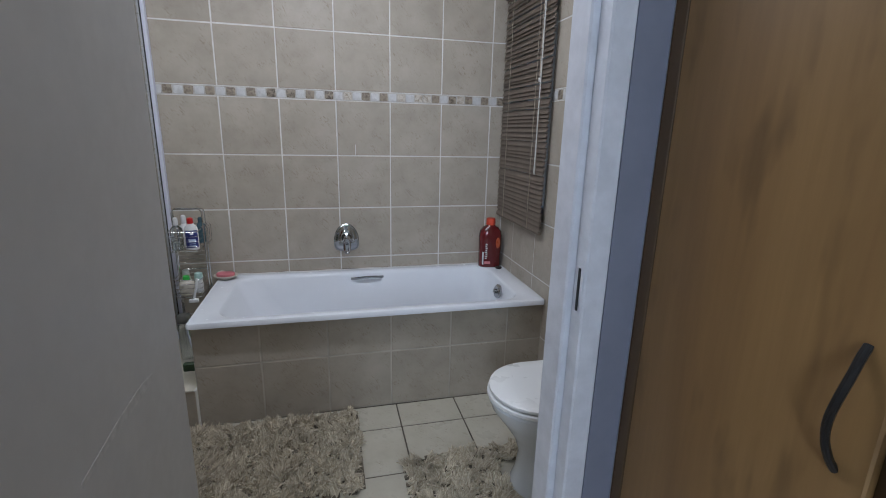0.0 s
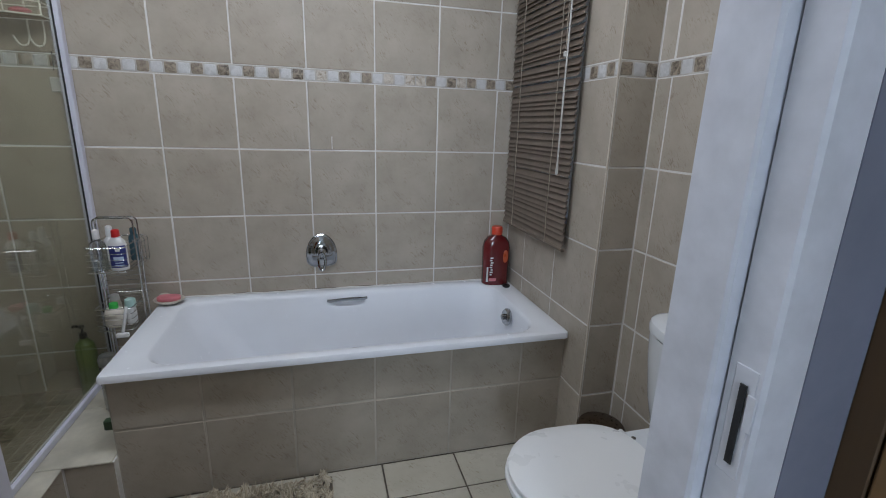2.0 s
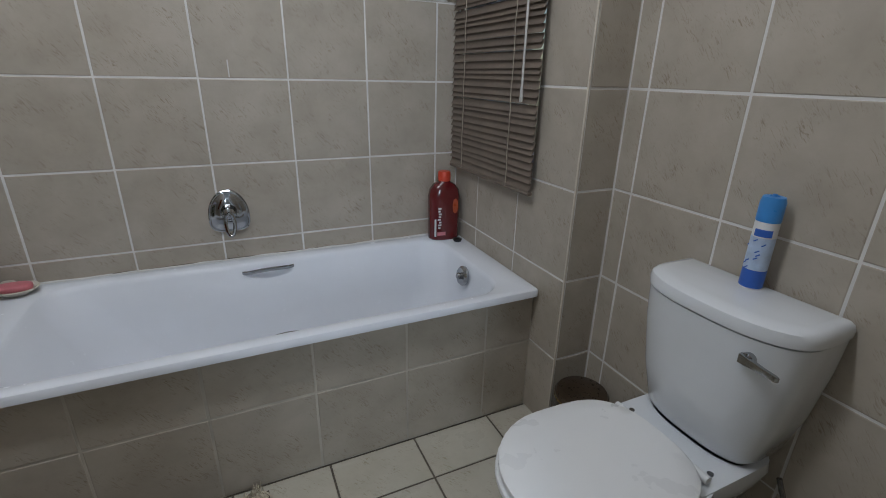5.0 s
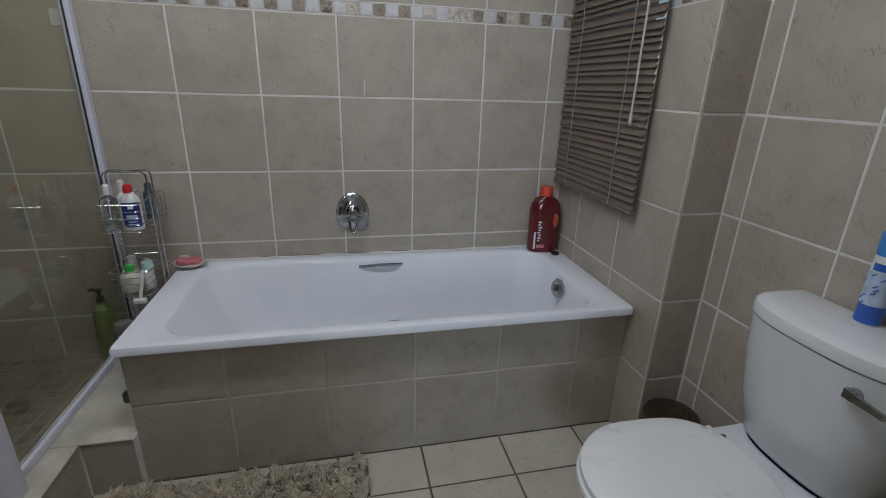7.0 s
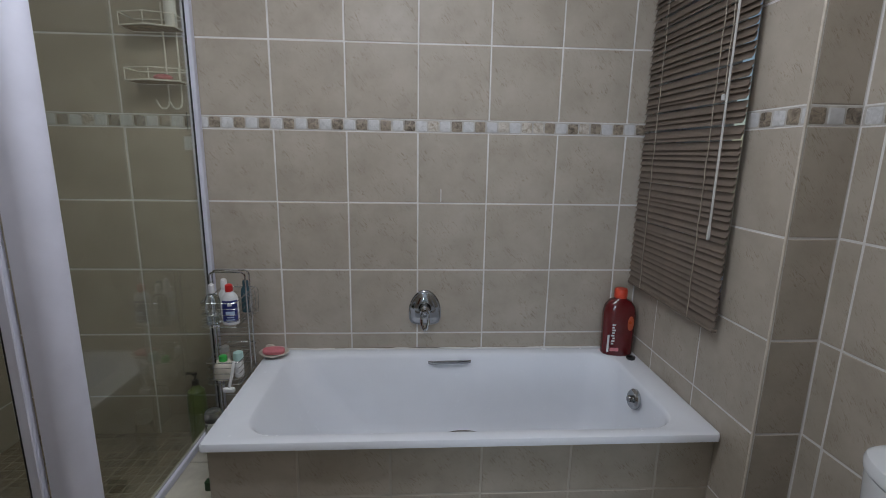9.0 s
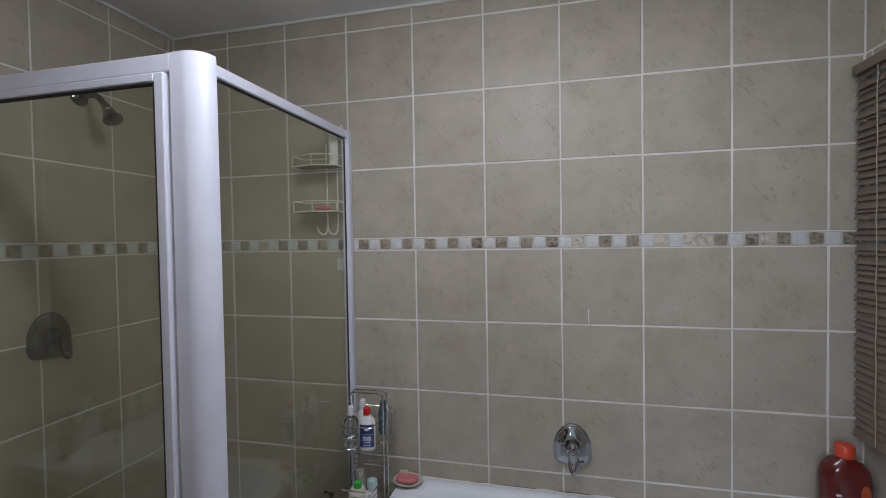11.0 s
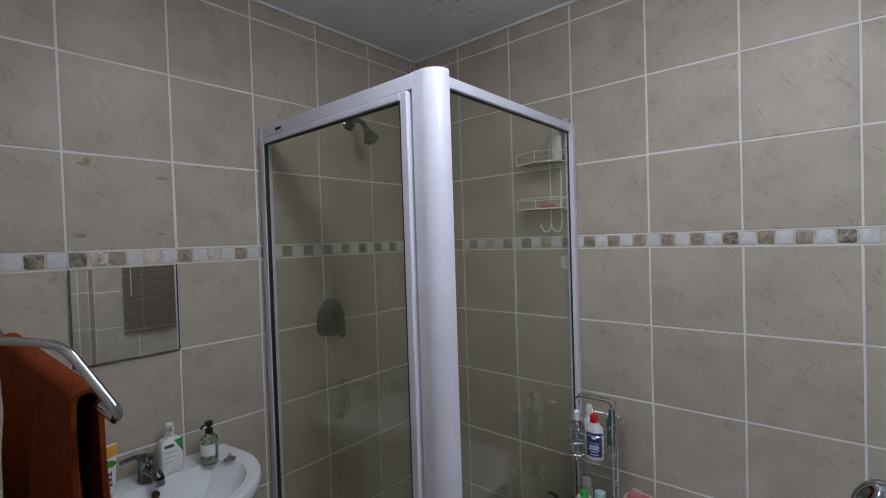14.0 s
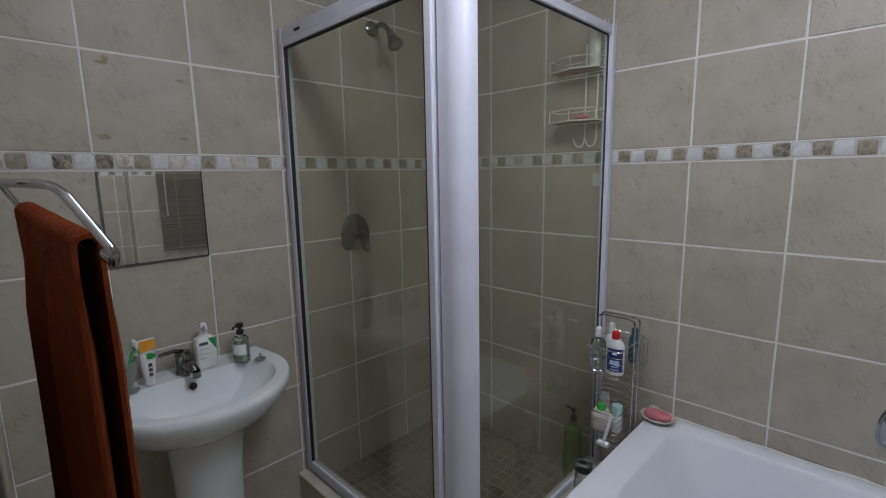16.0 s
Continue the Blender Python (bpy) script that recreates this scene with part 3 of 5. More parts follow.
# bath mixer
def wall_mixer(name, m, label, metal):
    ob = thing(name, (0, 0, 0), label, "tap")
    ob.matrix_world = m  # local: x right, y up, z out of the wall

    def egg(k, z):
        """Arch-shaped ring, squarer towards the bottom."""
        out = []
        for i in range(40):
            a = 2 * math.pi * i / 40
            c, q = math.cos(a), math.sin(a)
            p = 0.96 if q > 0 else 0.62
            out.append((0.072 * k * math.copysign(abs(c) ** p, c) * (1 - 0.17 * q), 0.083 * k * math.copysign(abs(q) ** p, q), z))
        return out
    part("plate", loft([egg(1, 0), egg(1, 0.005), egg(0.985, 0.010), egg(0.94, 0.0125), egg(0.90, 0.0120), egg(0.84, 0.0135), egg(0.72, 0.0185), egg(0.58, 0.0225), egg(0.44, 0.0245)]), metal, ob)
    part("valve_body", lathe([(0.031, 0.010), (0.031, 0.022), (0.027, 0.028), (0.026, 0.052), (0.023, 0.062), (0.014, 0.068), (0.0, 0.069)], 28), metal, ob)
    loop = [(0.0155 * math.sin(radians(a)), -0.034 + 0.042 * math.cos(radians(a)), 0.074 + 0.010 * math.cos(radians(a)) ** 2 - 0.006 * math.cos(radians(a))) for a in range(0, 361, 18)]
    part("lever", tube(loop, 0.0068, 10, caps=False), metal, ob, "looped chrome lever")
    return ob


wall_mixer("bath_mixer", Matrix.Translation((0.034, BY, 0.724)) @ Matrix(((1, 0, 0), (0, 0, -1), (0, 1, 0))).to_4x4(), "chrome egg-shaped wall mixer above the bath", M_CHROME)
wall_mixer("shower_mixer", Matrix.Translation((LX, 2.196, 1.221)) @ Matrix(((0, 0, 1), (1, 0, 0), (0, 1, 0))).to_4x4(), "chrome egg-shaped wall mixer in the shower", M_DARKCHROME)
# ---- shower ----
SF, KZ = 0.112, 0.205
shower_base = structure("shower_floor", boxm(LX, -0.945, 1.955, BY, 0, SF - 0.0015), M_SGROUT, "brown mosaic shower floor")
bm = boxm(LX, -0.82, 1.845, 1.955, 0, KZ - 0.006)
box(bm, -0.945, -0.82, 1.955, BY, 0, KZ - 0.006)
box(bm, -0.82, BX0 + 0.01, 2.108, BY, 0, KZ - 0.006)
shower_kerb = structure("shower_kerb", bm, M_GROUT, "low cream tiled kerb round the shower")
for i, a in enumerate(((LX, -1.3, 1.838, 1.955), (-1.297, -0.813, 1.838, 1.955), (-0.945, -0.813, 1.957, 2.10), (-0.945, BX0 + 0.006, 2.102, 2.45), (-0.945, BX0 + 0.006, 2.453, BY))):
    part("capping", boxm(a[0] + 0.001, a[1] - 0.001, a[2], a[3], KZ - 0.006, KZ, 0.0025), M_KERB, shower_kerb)

enclosure = thing("shower_enclosure", (0, 0, 0), "framed glass shower enclosure with white aluminium profiles", "shower")
ST, GX, GY = 2.02, -0.905, 1.905
# rounded corner post
pr = []
for i in range(13):
    a = radians(-100 + 110 * i / 12)
    pr.append((-0.909 + 0.053 * math.cos(a), 1.934 + 0.050 * math.sin(a)))
pr += [(-0.875, 1.955), (-0.925, 1.955), (-0.945, 1.93), (-0.945, 1.885)]
part("corner_post", loft([[(x, y, z) for x, y in pr] for z in (KZ, ST - 0.012)] + [[(x * 0.97 - 0.027, y * 0.97 + 0.0575, ST - 0.003) for x, y in pr]]), M_ALU, enclosure)
P = [("wall_jamb", (LX + 0.001, LX + 0.030, GY - 0.022, GY + 0.022, KZ, ST)), ("wall_jamb", (GX - 0.016, GX + 0.020, BY - 0.032, BY - 0.001, KZ, ST)),
     ("top_rail", (LX + 0.031, -0.946, GY - 0.02, GY + 0.02, ST - 0.048, ST - 0.004)), ("top_rail", (GX - 0.012, GX + 0.014, 1.956, BY - 0.033, ST - 0.036, ST - 0.003)),
     ("bottom_rail", (LX + 0.031, -0.946, GY - 0.02, GY + 0.02, KZ, KZ + 0.03)), ("bottom_rail", (GX - 0.012, GX + 0.014, 1.956, BY - 0.033, KZ, KZ + 0.028))]
for nm, a in P:
    part(nm, boxm(*a, bevel=0.003), M_ALU, enclosure)
door = part("shower_door", boxm(LX + 0.034, LX + 0.056, GY - 0.03, GY - 0.008, KZ + 0.035, ST - 0.052, 0.003), M_ALU, enclosure, "framed glass shower door")
for a in ((-0.985, -0.957, KZ + 0.035, ST - 0.052), (LX + 0.056, -0.985, ST - 0.074, ST - 0.052), (LX + 0.056, -0.985, KZ + 0.035, KZ + 0.06)):
    part("door_rail", boxm(a[0], a[1], GY - 0.03, GY - 0.008, a[2], a[3], 0.003), M_ALU, door)
part("pane", boxm(LX + 0.058, -0.987, GY - 0.021, GY - 0.016, KZ + 0.062, ST - 0.076), M_GLASS, door, "lightly soiled clear glass").visible_shadow = False
for a in ((LX + 0.0565, LX + 0.0605, KZ + 0.06, ST - 0.074), (-0.9895, -0.9855, KZ + 0.06, ST - 0.074), (LX + 0.061, -0.99, ST - 0.079, ST - 0.0745)):
    part("seal", boxm(a[0], a[1], GY - 0.0275, GY - 0.0105, a[2], a[3]), M_SEAL, door)
part("slot", boxm(LX + 0.13, LX + 0.17, GY - 0.0215, GY - 0.0195, ST - 0.034, ST - 0.024), M_SEAL, enclosure, "dark slot in the top rail")
part("pane", boxm(GX - 0.003, GX + 0.002, 1.956, BY - 0.033, KZ + 0.029, ST - 0.037), M_GLASS, enclosure, "lightly soiled clear glass").visible_shadow = False
part("seal", boxm(GX - 0.005, GX + 0.004, BY - 0.0365, BY - 0.0325, KZ + 0.03, ST - 0.04), M_SEAL, enclosure)
part("seal", boxm(GX - 0.005, GX + 0.004, 1.97, BY - 0.04, ST - 0.041, ST - 0.0365), M_SEAL, enclosure)
part("cap_clip", tube(rounded(((GX, BY - 0.06, ST - 0.002), (GX, BY - 0.06, ST + 0.012), (GX, BY - 0.035, ST + 0.014), (GX, BY - 0.03, ST - 0.002)), 0.008), 0.003), M_ALU, enclosure)

shower_head = thing("wall_shower", (LX, 2.335, 2.112), "chrome shower head on a short wall arm", "shower head")
fl = lathe([(0.0, 0), (0.033, 0), (0.033, 0.006), (0.022, 0.014), (0.0, 0.016)], 24)
part("flange", moved(fl, pose(0, 0, 0, 0, 90, 0)), M_DARKCHROME, shower_head)
part("arm", tube(rounded(((0, 0, 0), (0.10, -0.012, 0.0), (0.15, -0.02, -0.05)), 0.04, 8), 0.011, 12), M_DARKCHROME, shower_head)
hd = lathe([(0.0, 0.0), (0.013, 0.0), (0.016, -0.02), (0.02, -0.026), (0.018, -0.032), (0.028, -0.055), (0.033, -0.062), (0.033, -0.072), (0.028, -0.075), (0.0, -0.075)], 24)
part("rose", moved(hd, Matrix.Translation((0.148, -0.02, -0.047)) @ pose(0, 0, 0, 0, -32, 0)), M_DARKCHROME, shower_head)

# ---- blind ----
blind = thing("window_blind", (0.975, 0, 0), "closed taupe slatted blind in front of the window", "blind")
SY0, SY1, SZ0, SZ1 = 2.170, 2.785, 0.846, 2.075
sl = bmesh.new()
prof = [(-0.0030 + 0.0028 * math.sin(math.pi * i / 6), -0.0135 + 0.027 * i / 6) for i in range(7)]
prof += [(x + 0.0011, z) for x, z in reversed(prof)]
loft([[(x + 0.0052 * (z / 0.0135), y, z) for x, z in prof] for y in (SY0, SY1)], bm=sl)
slat_me = mesh_of("slat", sl, M_BLIND)
k = 0
z = SZ0 + 0.03
while z < SZ1 - 0.012:
    s = new("slat", slat_me)
    s.parent = blind
    s.matrix_parent_inverse = Matrix()
    s.matrix_basis = pose(random.uniform(-0.0007, 0.0007), random.uniform(-0.002, 0.002), z, random.uniform(-0.15, 0.15), random.uniform(-1.2, 1.2), 0)
    z += 0.0232
part("bottom_rail", boxm(-0.010, 0.010, SY0, SY1, SZ0, SZ0 + 0.013, 0.003), M_BLIND, blind)
part("head_rail", boxm(-0.016, 0.018, SY0 - 0.002, SY1 + 0.002, SZ1 - 0.003, SZ1 + 0.03, 0.002), M_BLIND, blind)
for y in (SY0 + 0.14, SY1 - 0.12):
    part("ladder_cord", tube([(-0.0125 + 0.001 * math.sin(i), y + 0.0012 * math.sin(i * 1.9), SZ0 + 0.008 + (SZ1 - SZ0 - 0.01) * i / 40) for i in range(41)], 0.0016, 6), M_CORD, blind)
wand = part("tilt_wand", tube(((-0.028, SY0 + 0.055, SZ1), (-0.03, SY0 + 0.052, 1.17)), 0.0035, 8), M_WAND, blind, "clear plastic wand")
part("wand_tip", lathe([(0.0045, 1.15), (0.006, 1.155), (0.005, 1.185), (0.003, 1.2)], 10, -0.03, SY0 + 0.052), M_WAND, wand)
part("pull_cord", tube([(-0.026, SY0 + 0.075 + 0.002 * math.sin(i * 0.8), SZ1 - i * 0.02) for i in range(24)], 0.0016, 6), M_CORD, blind)
part("cord_knot", lathe([(0.0, 1.585), (0.006, 1.59), (0.007, 1.605), (0.0, 1.61)], 10, -0.026, SY0 + 0.075), M_WAND, blind)

# ---- toilet ----
TCY = 1.482
toilet = thing("toilet", (0, TCY, 0), "white ceramic close-coupled toilet with a closed lid", "toilet")


def oval(x0, x1, hw, z, n=40, back=0.35):
    """Egg-shaped ring: blunt towards x1, round towards x0."""
    out, cx = [], x0 + hw * 1.05
    for i in range(n):
        a = 2 * math.pi * i / n
        c, s = math.cos(a), math.sin(a)
        if c < 0:
            out.append((cx + c * (cx - x0), hw * s, z))
        else:
            e = abs(c) ** 0.55
            out.append((cx + e * (x1 - cx), hw * math.copysign(abs(s) ** (0.75 if abs(s) < 0.999 else 1), s), z))
    return out


part("bowl", loft([oval(0.60, 0.99, 0.105, 0.0), oval(0.60, 0.99, 0.105, 0.02), oval(0.615, 0.98, 0.092, 0.06), oval(0.625, 0.98, 0.085, 0.15), oval(0.60, 0.99, 0.105, 0.22),
                   oval(0.545, 1.0, 0.145, 0.30), oval(0.505, 1.0, 0.172, 0.355), oval(0.495, 1.0, 0.178, 0.385), oval(0.50, 1.0, 0.175, 0.395)]), M_CERAMIC, toilet)
part("bowl_shelf", loft([rrect(0.86, 1.13, -0.10, 0.10, 0.03, 0.20), rrect(0.85, 1.14, -0.13, 0.13, 0.04, 0.30), rrect(0.84, 1.145, -0.155, 0.155, 0.05, 0.375), rrect(0.845, 1.145, -0.15, 0.15, 0.05, 0.398)]), M_CERAMIC, toilet)
part("seat", loft([oval(0.492, 0.915, 0.180, 0.398), oval(0.488, 0.918, 0.184, 0.403), oval(0.489, 0.917, 0.183, 0.413), oval(0.494, 0.914, 0.179, 0.417)]), M_PLASTIC, toilet, "white plastic seat")
lid_r = [oval(0.500, 0.918, 0.176, 0.4195), oval(0.494, 0.922, 0.181, 0.424), oval(0.495, 0.922, 0.180, 0.433), oval(0.506, 0.915, 0.170, 0.4395), oval(0.56, 0.88, 0.13, 0.4425), oval(0.64, 0.80, 0.06, 0.4435)]
part("lid", loft(lid_r), M_PLASTIC, toilet, "white plastic lid, closed")
for y in (-0.115, 0.115):
    part("hinge", tube(((0.915, y - 0.02, 0.415), (0.915, y + 0.02, 0.415)), 0.010, 12), M_PLASTIC, toilet)
    part("hinge_cap", lathe([(0.007, 0.398), (0.007, 0.402), (0.0, 0.403)], 14, 0.952, y), M_STEEL, toilet)


def tank_ring(x0, x1, hw, z, n=28):
    """Rounded front with a slight bulge, flat back."""
    out, xb = [], x1 - 0.07
    for i in range(n + 1):
        a = math.pi * i / n - math.pi / 2
        c, s = max(0.0, math.cos(a)), math.sin(a)
        out.append((xb - (xb - x0) * c ** 0.5 * (1 - 0.15 * s * s), hw * math.copysign(abs(s) ** 0.72, s), z))
    return out + [(x1, hw * 0.99, z), (x1, -hw * 0.99, z)]


part("cistern", loft([tank_ring(1.012, 1.145, 0.128, 0.398), tank_ring(0.992, 1.148, 0.146, 0.42), tank_ring(0.972, 1.150, 0.172, 0.53), tank_ring(0.958, 1.150, 0.188, 0.66), tank_ring(0.954, 1.150, 0.193, 0.744)]), M_CERAMIC, toilet, "white ceramic cistern")
part("cistern_lid", loft([tank_ring(0.956, 1.150, 0.191, 0.7465), tank_ring(0.951, 1.152, 0.196, 0.749), tank_ring(0.950, 1.152, 0.197, 0.766), tank_ring(0.954, 1.151, 0.193, 0.777), tank_ring(0.966, 1.148, 0.184, 0.784), tank_ring(0.99, 1.140, 0.168, 0.787)]), M_CERAMIC, toilet)
part("cistern_foot", loft([tank_ring(1.0, 1.14, 0.125, 0.385), tank_ring(1.004, 1.14, 0.130, 0.398)]), M_SEAL, toilet)
lev = lathe([(0.0, 0), (0.015, 0), (0.015, 0.012), (0.009, 0.016), (0.0, 0.016)], 16)
part("lever_boss", moved(lev, Matrix.Translation((0.970, -0.115, 0.700)) @ pose(0, 0, 0, 0, -90, 0)), M_CHROME, toilet, "chrome lever boss")
part("flush_lever", loft([[(0.954 - 0.004 * k - w, -0.104 - 0.080 * k, 0.702 - 0.004 * k - h), (0.954 - 0.004 * k + w, -0.104 - 0.080 * k, 0.702 - 0.004 * k - h), (0.954 - 0.004 * k + w, -0.104 - 0.080 * k, 0.702 - 0.004 * k + h), (0.954 - 0.004 * k - w, -0.104 - 0.080 * k, 0.702 - 0.004 * k + h)] for k, w, h in ((0, 0.005, 0.010), (0.15, 0.005, 0.009), (0.6, 0.004, 0.0065), (0.95, 0.0035, 0.006), (1, 0.002, 0.004))]), M_CHROME, toilet, "chrome flush lever")
ob = thing("supply_valve", (TX, 1.235, 0.22), "small chrome supply valve and hose beside the toilet", "valve")
part("hose", tube(rounded(((0, 0, 0), (-0.04, 0, 0), (-0.05, 0.07, 0.16)), 0.03), 0.006), M_STEEL, ob)

# spray can on the cistern
can = thing("spray_can", (1.112, 1.482, 0.787), "blue and white air freshener can on the cistern", "spray can")
part("body", lathe([(0.027, 0.0), (0.029, 0.003), (0.029, 0.172), (0.026, 0.182), (0.022, 0.186)], 28), M_WHITE, can)
part("base_band", lathe([(0.0294, 0.004), (0.0294, 0.05), (0.0294, 0.051)], 28), M_BLUE, can, "blue printed band")
part("middle_band", lathe([(0.0293, 0.052), (0.0293, 0.135), (0.0293, 0.1351)], 28), M_PALEBLUE, can, "pale blue printed clouds")
for i in range(9):
    a = radians(150 + random.uniform(-45, 70))
    zz = 0.055 + 0.009 * i
    part("leaf_print", tube([(0.0297 * math.cos(a + d), 0.0297 * math.sin(a + d), zz + 5 * d * 0.004) for d in (-0.16, 0, 0.16)], 0.0016, 5), M_BLUE, can)
part("name_bar", shell(0.0293, 160, 245, 0.138, 0.156), M_BLUE, can)
part("cap", lathe([(0.0295, 0.174), (0.0298, 0.178), (0.0298, 0.222), (0.026, 0.234), (0.012, 0.236), (0.009, 0.226), (0.0, 0.226)], 28), M_BLUECAP, can, "sky blue cap")
part("nozzle", lathe([(0.0055, 0.226), (0.0055, 0.24), (0.0, 0.241)], 12), M_BLUECAP, can)
can.scale = (0.82, 0.82, 0.90)

# pedal bin
bin_ = thing("pedal_bin", (1.022, 1.85, 0), "small dark bronze pedal bin beside the toilet", "bin")
part("body", lathe([(0.085, 0.0), (0.087, 0.01), (0.090, 0.25), (0.090, 0.255)], 36), M_BIN, bin_)
part("rim", lathe([(0.0915, 0.252), (0.0935, 0.256), (0.0915, 0.262)], 36), M_GOLD, bin_, "gold rim")
part("lid", lathe([(0.092, 0.262), (0.092, 0.27), (0.085, 0.279), (0.05, 0.287), (0.0, 0.29)], 36), M_BRONZE, bin_, "domed bronze lid")
bin_.scale = (0.95, 0.95, 0.93)
part("pedal", boxm(-0.115, -0.08, -0.015, 0.015, 0.008, 0.016, 0.003), M_BIN, bin_)

# ---- basin ----
basin = thing("wash_basin", (LX, 1.44, 0), "white ceramic pedestal basin", "basin")
HW, DEP, BZ = 0.286, 0.452, 0.822


def dring(s, z, dx=0.0, n=28, back=0.0):
    """D-shaped ring, flat towards the wall."""
    out = []
    for i in range(n + 1):
        a = math.pi * i / n - math.pi / 2
        out.append((0.15 + dx + (DEP - 0.15) * s * math.cos(a) ** 0.9 if abs(math.cos(a)) > 1e-6 else 0.15 + dx, HW * s * math.sin(a), z))
    return out + [(0.003 + back, HW * s * 0.93, z), (0.003 + back, -HW * s * 0.93, z)]


def inner(s, z, cx=0.255, rx=0.148, ry=0.232, n=30):
    out = []
    for i in range(n + 1):
        a = math.pi * i / n - math.pi / 2
        out.append((cx - 0.06 + (rx + 0.06) * s * math.cos(a), ry * s * math.sin(a), z))
    k = (cx - rx) + (1 - s) * 0.10
    return out + [(k, ry * s * 0.8, z), (k, -ry * s * 0.8, z)]


bm = loft([dring(0.42, 0.665, 0.02), dring(0.62, 0.685, 0.01), dring(0.84, 0.725), dring(0.96, 0.772), dring(1.0, 0.80), dring(1.0, 0.813), dring(0.985, 0.821), dring(0.955, BZ)], cap1=False)
bm.verts.ensure_lookup_table()
ov_ = bm.verts[-31:]
rr = [ov_[:]]
for s, z in ((1.0, BZ - 0.003), (0.975, BZ - 0.012), (0.90, 0.775), (0.76, 0.735), (0.52, 0.705), (0.25, 0.695)):
    pts = inner(s, z, n=28)
    rr.append([bm.verts.new(p) for p in pts])
for a, b in zip(rr, rr[1:]):
    for i in range(31):
        j = (i + 1) % 31
        bm.faces.new((a[i], a[j], b[j], b[i]))
bm.faces.new(rr[-1])
part("bowl", bm, M_CERAMIC, basin)
part("pedestal", loft([circle(0.18, 0, 0.125, 0.0, 28, 0.9, 1.0), circle(0.18, 0, 0.12, 0.03, 28, 0.9, 1.0), circle(0.18, 0, 0.102, 0.2, 28, 0.9, 1.0), circle(0.185, 0, 0.104, 0.5, 28, 0.95, 1.0), circle(0.19, 0, 0.118, 0.68, 28, 1, 1.0)]), M_CERAMIC, basin)
oh = lathe([(0.012, 0), (0.012, 0.003), (0.008, 0.004), (0.0075, 0.001), (0.0, 0.001)], 16)
part("overflow_hole", moved(oh, Matrix.Translation((0.1205, -0.002, 0.785)) @ pose(0, 0, 0, 0, 68, 0)), M_BRONZE, basin)
part("drain", lathe([(0.0, 0.695), (0.022, 0.695), (0.022, 0.699), (0.0, 0.698)], 20, 0.21, 0), M_CHROME, basin)

tap = thing("basin_mixer", (LX + 0.075, 1.428, BZ), "chrome single-lever basin mixer", "tap")
part("body", lathe([(0.026, 0), (0.026, 0.006), (0.022, 0.012), (0.022, 0.06), (0.024, 0.065), (0.020, 0.078), (0.0, 0.08)], 22), M_DARKCHROME, tap)
part("spout", tube(((0.0, 0, 0.034), (0.035, 0.004, 0.038), (0.066, 0.010, 0.034), (0.076, 0.012, 0.022)), 0.0165, 14), M_DARKCHROME, tap)
part("aerator", lathe([(0.017, 0.004), (0.017, 0.024), (0.0, 0.026)], 18, 0.076, 0.012), M_STEEL, tap)
part("lever", tube(((0, 0, 0.078), (0.006, -0.03, 0.086), (0.012, -0.07, 0.084)), 0.009, 12, flat=0.7), M_DARKCHROME, tap)


def pump_bottle(name, at, w, d, h, mats, label, cat="bottle", square=True, dirz=0):
    ob = thing(name, at, label, cat, rz=dirz)
    if square:
        ring = lambda s, z: rrect(-w * s, w * s, -d * s, d * s, min(w, d) * 0.45 * s, z, 4)
    else:
        ring = lambda s, z: circle(0, 0, w * s, z, 24, 1, d / w)
    part("body", loft([ring(0.94, 0), ring(1, 0.005), ring(1, h * 0.80), ring(0.86, h * 0.9), ring(0.45, h * 0.97), ring(0.42, h)]), mats[0], ob)
    part("collar", lathe([(0.0125, h), (0.0125, h + 0.016), (0.005, h + 0.018), (0.005, h + 0.028)], 16), mats[1], ob)
    nz = part("pump", loft([rrect(-0.012, 0.012, -0.011, 0.011, 0.006, h + 0.026, 3), rrect(-0.012, 0.012, -0.011, 0.011, 0.006, h + 0.038, 3), rrect(-0.009, 0.009, -0.008, 0.008, 0.005, h + 0.041, 3)]), mats[1], ob)
    part("nozzle", tube(((0.0, 0, h + 0.033), (0.03, 0, h + 0.033), (0.036, 0, h + 0.026)), 0.0042, 8), mats[1], nz)
    return ob


wp = pump_bottle("lotion_bottle", (-1.733, 1.502, BZ), 0.024, 0.034, 0.115, (M_WHITE, M_WHITE), "white pump bottle with a green corner label on the basin", dirz=0)
part("label_corner", loft([[(0.0246, 0.004, 0.105), (0.0246, 0.030, 0.105), (0.0246, 0.030, 0.06)], [(0.0252, 0.004, 0.105), (0.0252, 0.030, 0.105), (0.0252, 0.030, 0.06)]]), M_LEAF, wp, "green corner print")
for i, (a, b) in enumerate(((-0.024, 0.004), (-0.024, 0.012), (-0.024, 0.008), (-0.024, 0.0))):
    part("text_bar", boxm(0.0246, 0.0251, a, b, 0.083 - 0.016 * i, 0.089 - 0.016 * i + (0.004 if i == 0 else -0.003)), M_TEAL if i == 0 else M_PALEGREEN, wp)
bp = pump_bottle("soap_bottle", (-1.683, 1.606, BZ), 0.027, 0.027, 0.10, (M_CLEAR, M_BLACK), "clear pump bottle of green liquid soap with a leafy label", square=False, dirz=-60)
part("liquid", lathe([(0.024, 0.004), (0.0245, 0.02), (0.0245, 0.068), (0.0, 0.069)], 20), M_PALEGREEN, bp)
part("label", shell(0.0272, -45, 75, 0.03, 0.068), M_WHITE, bp, "white label")
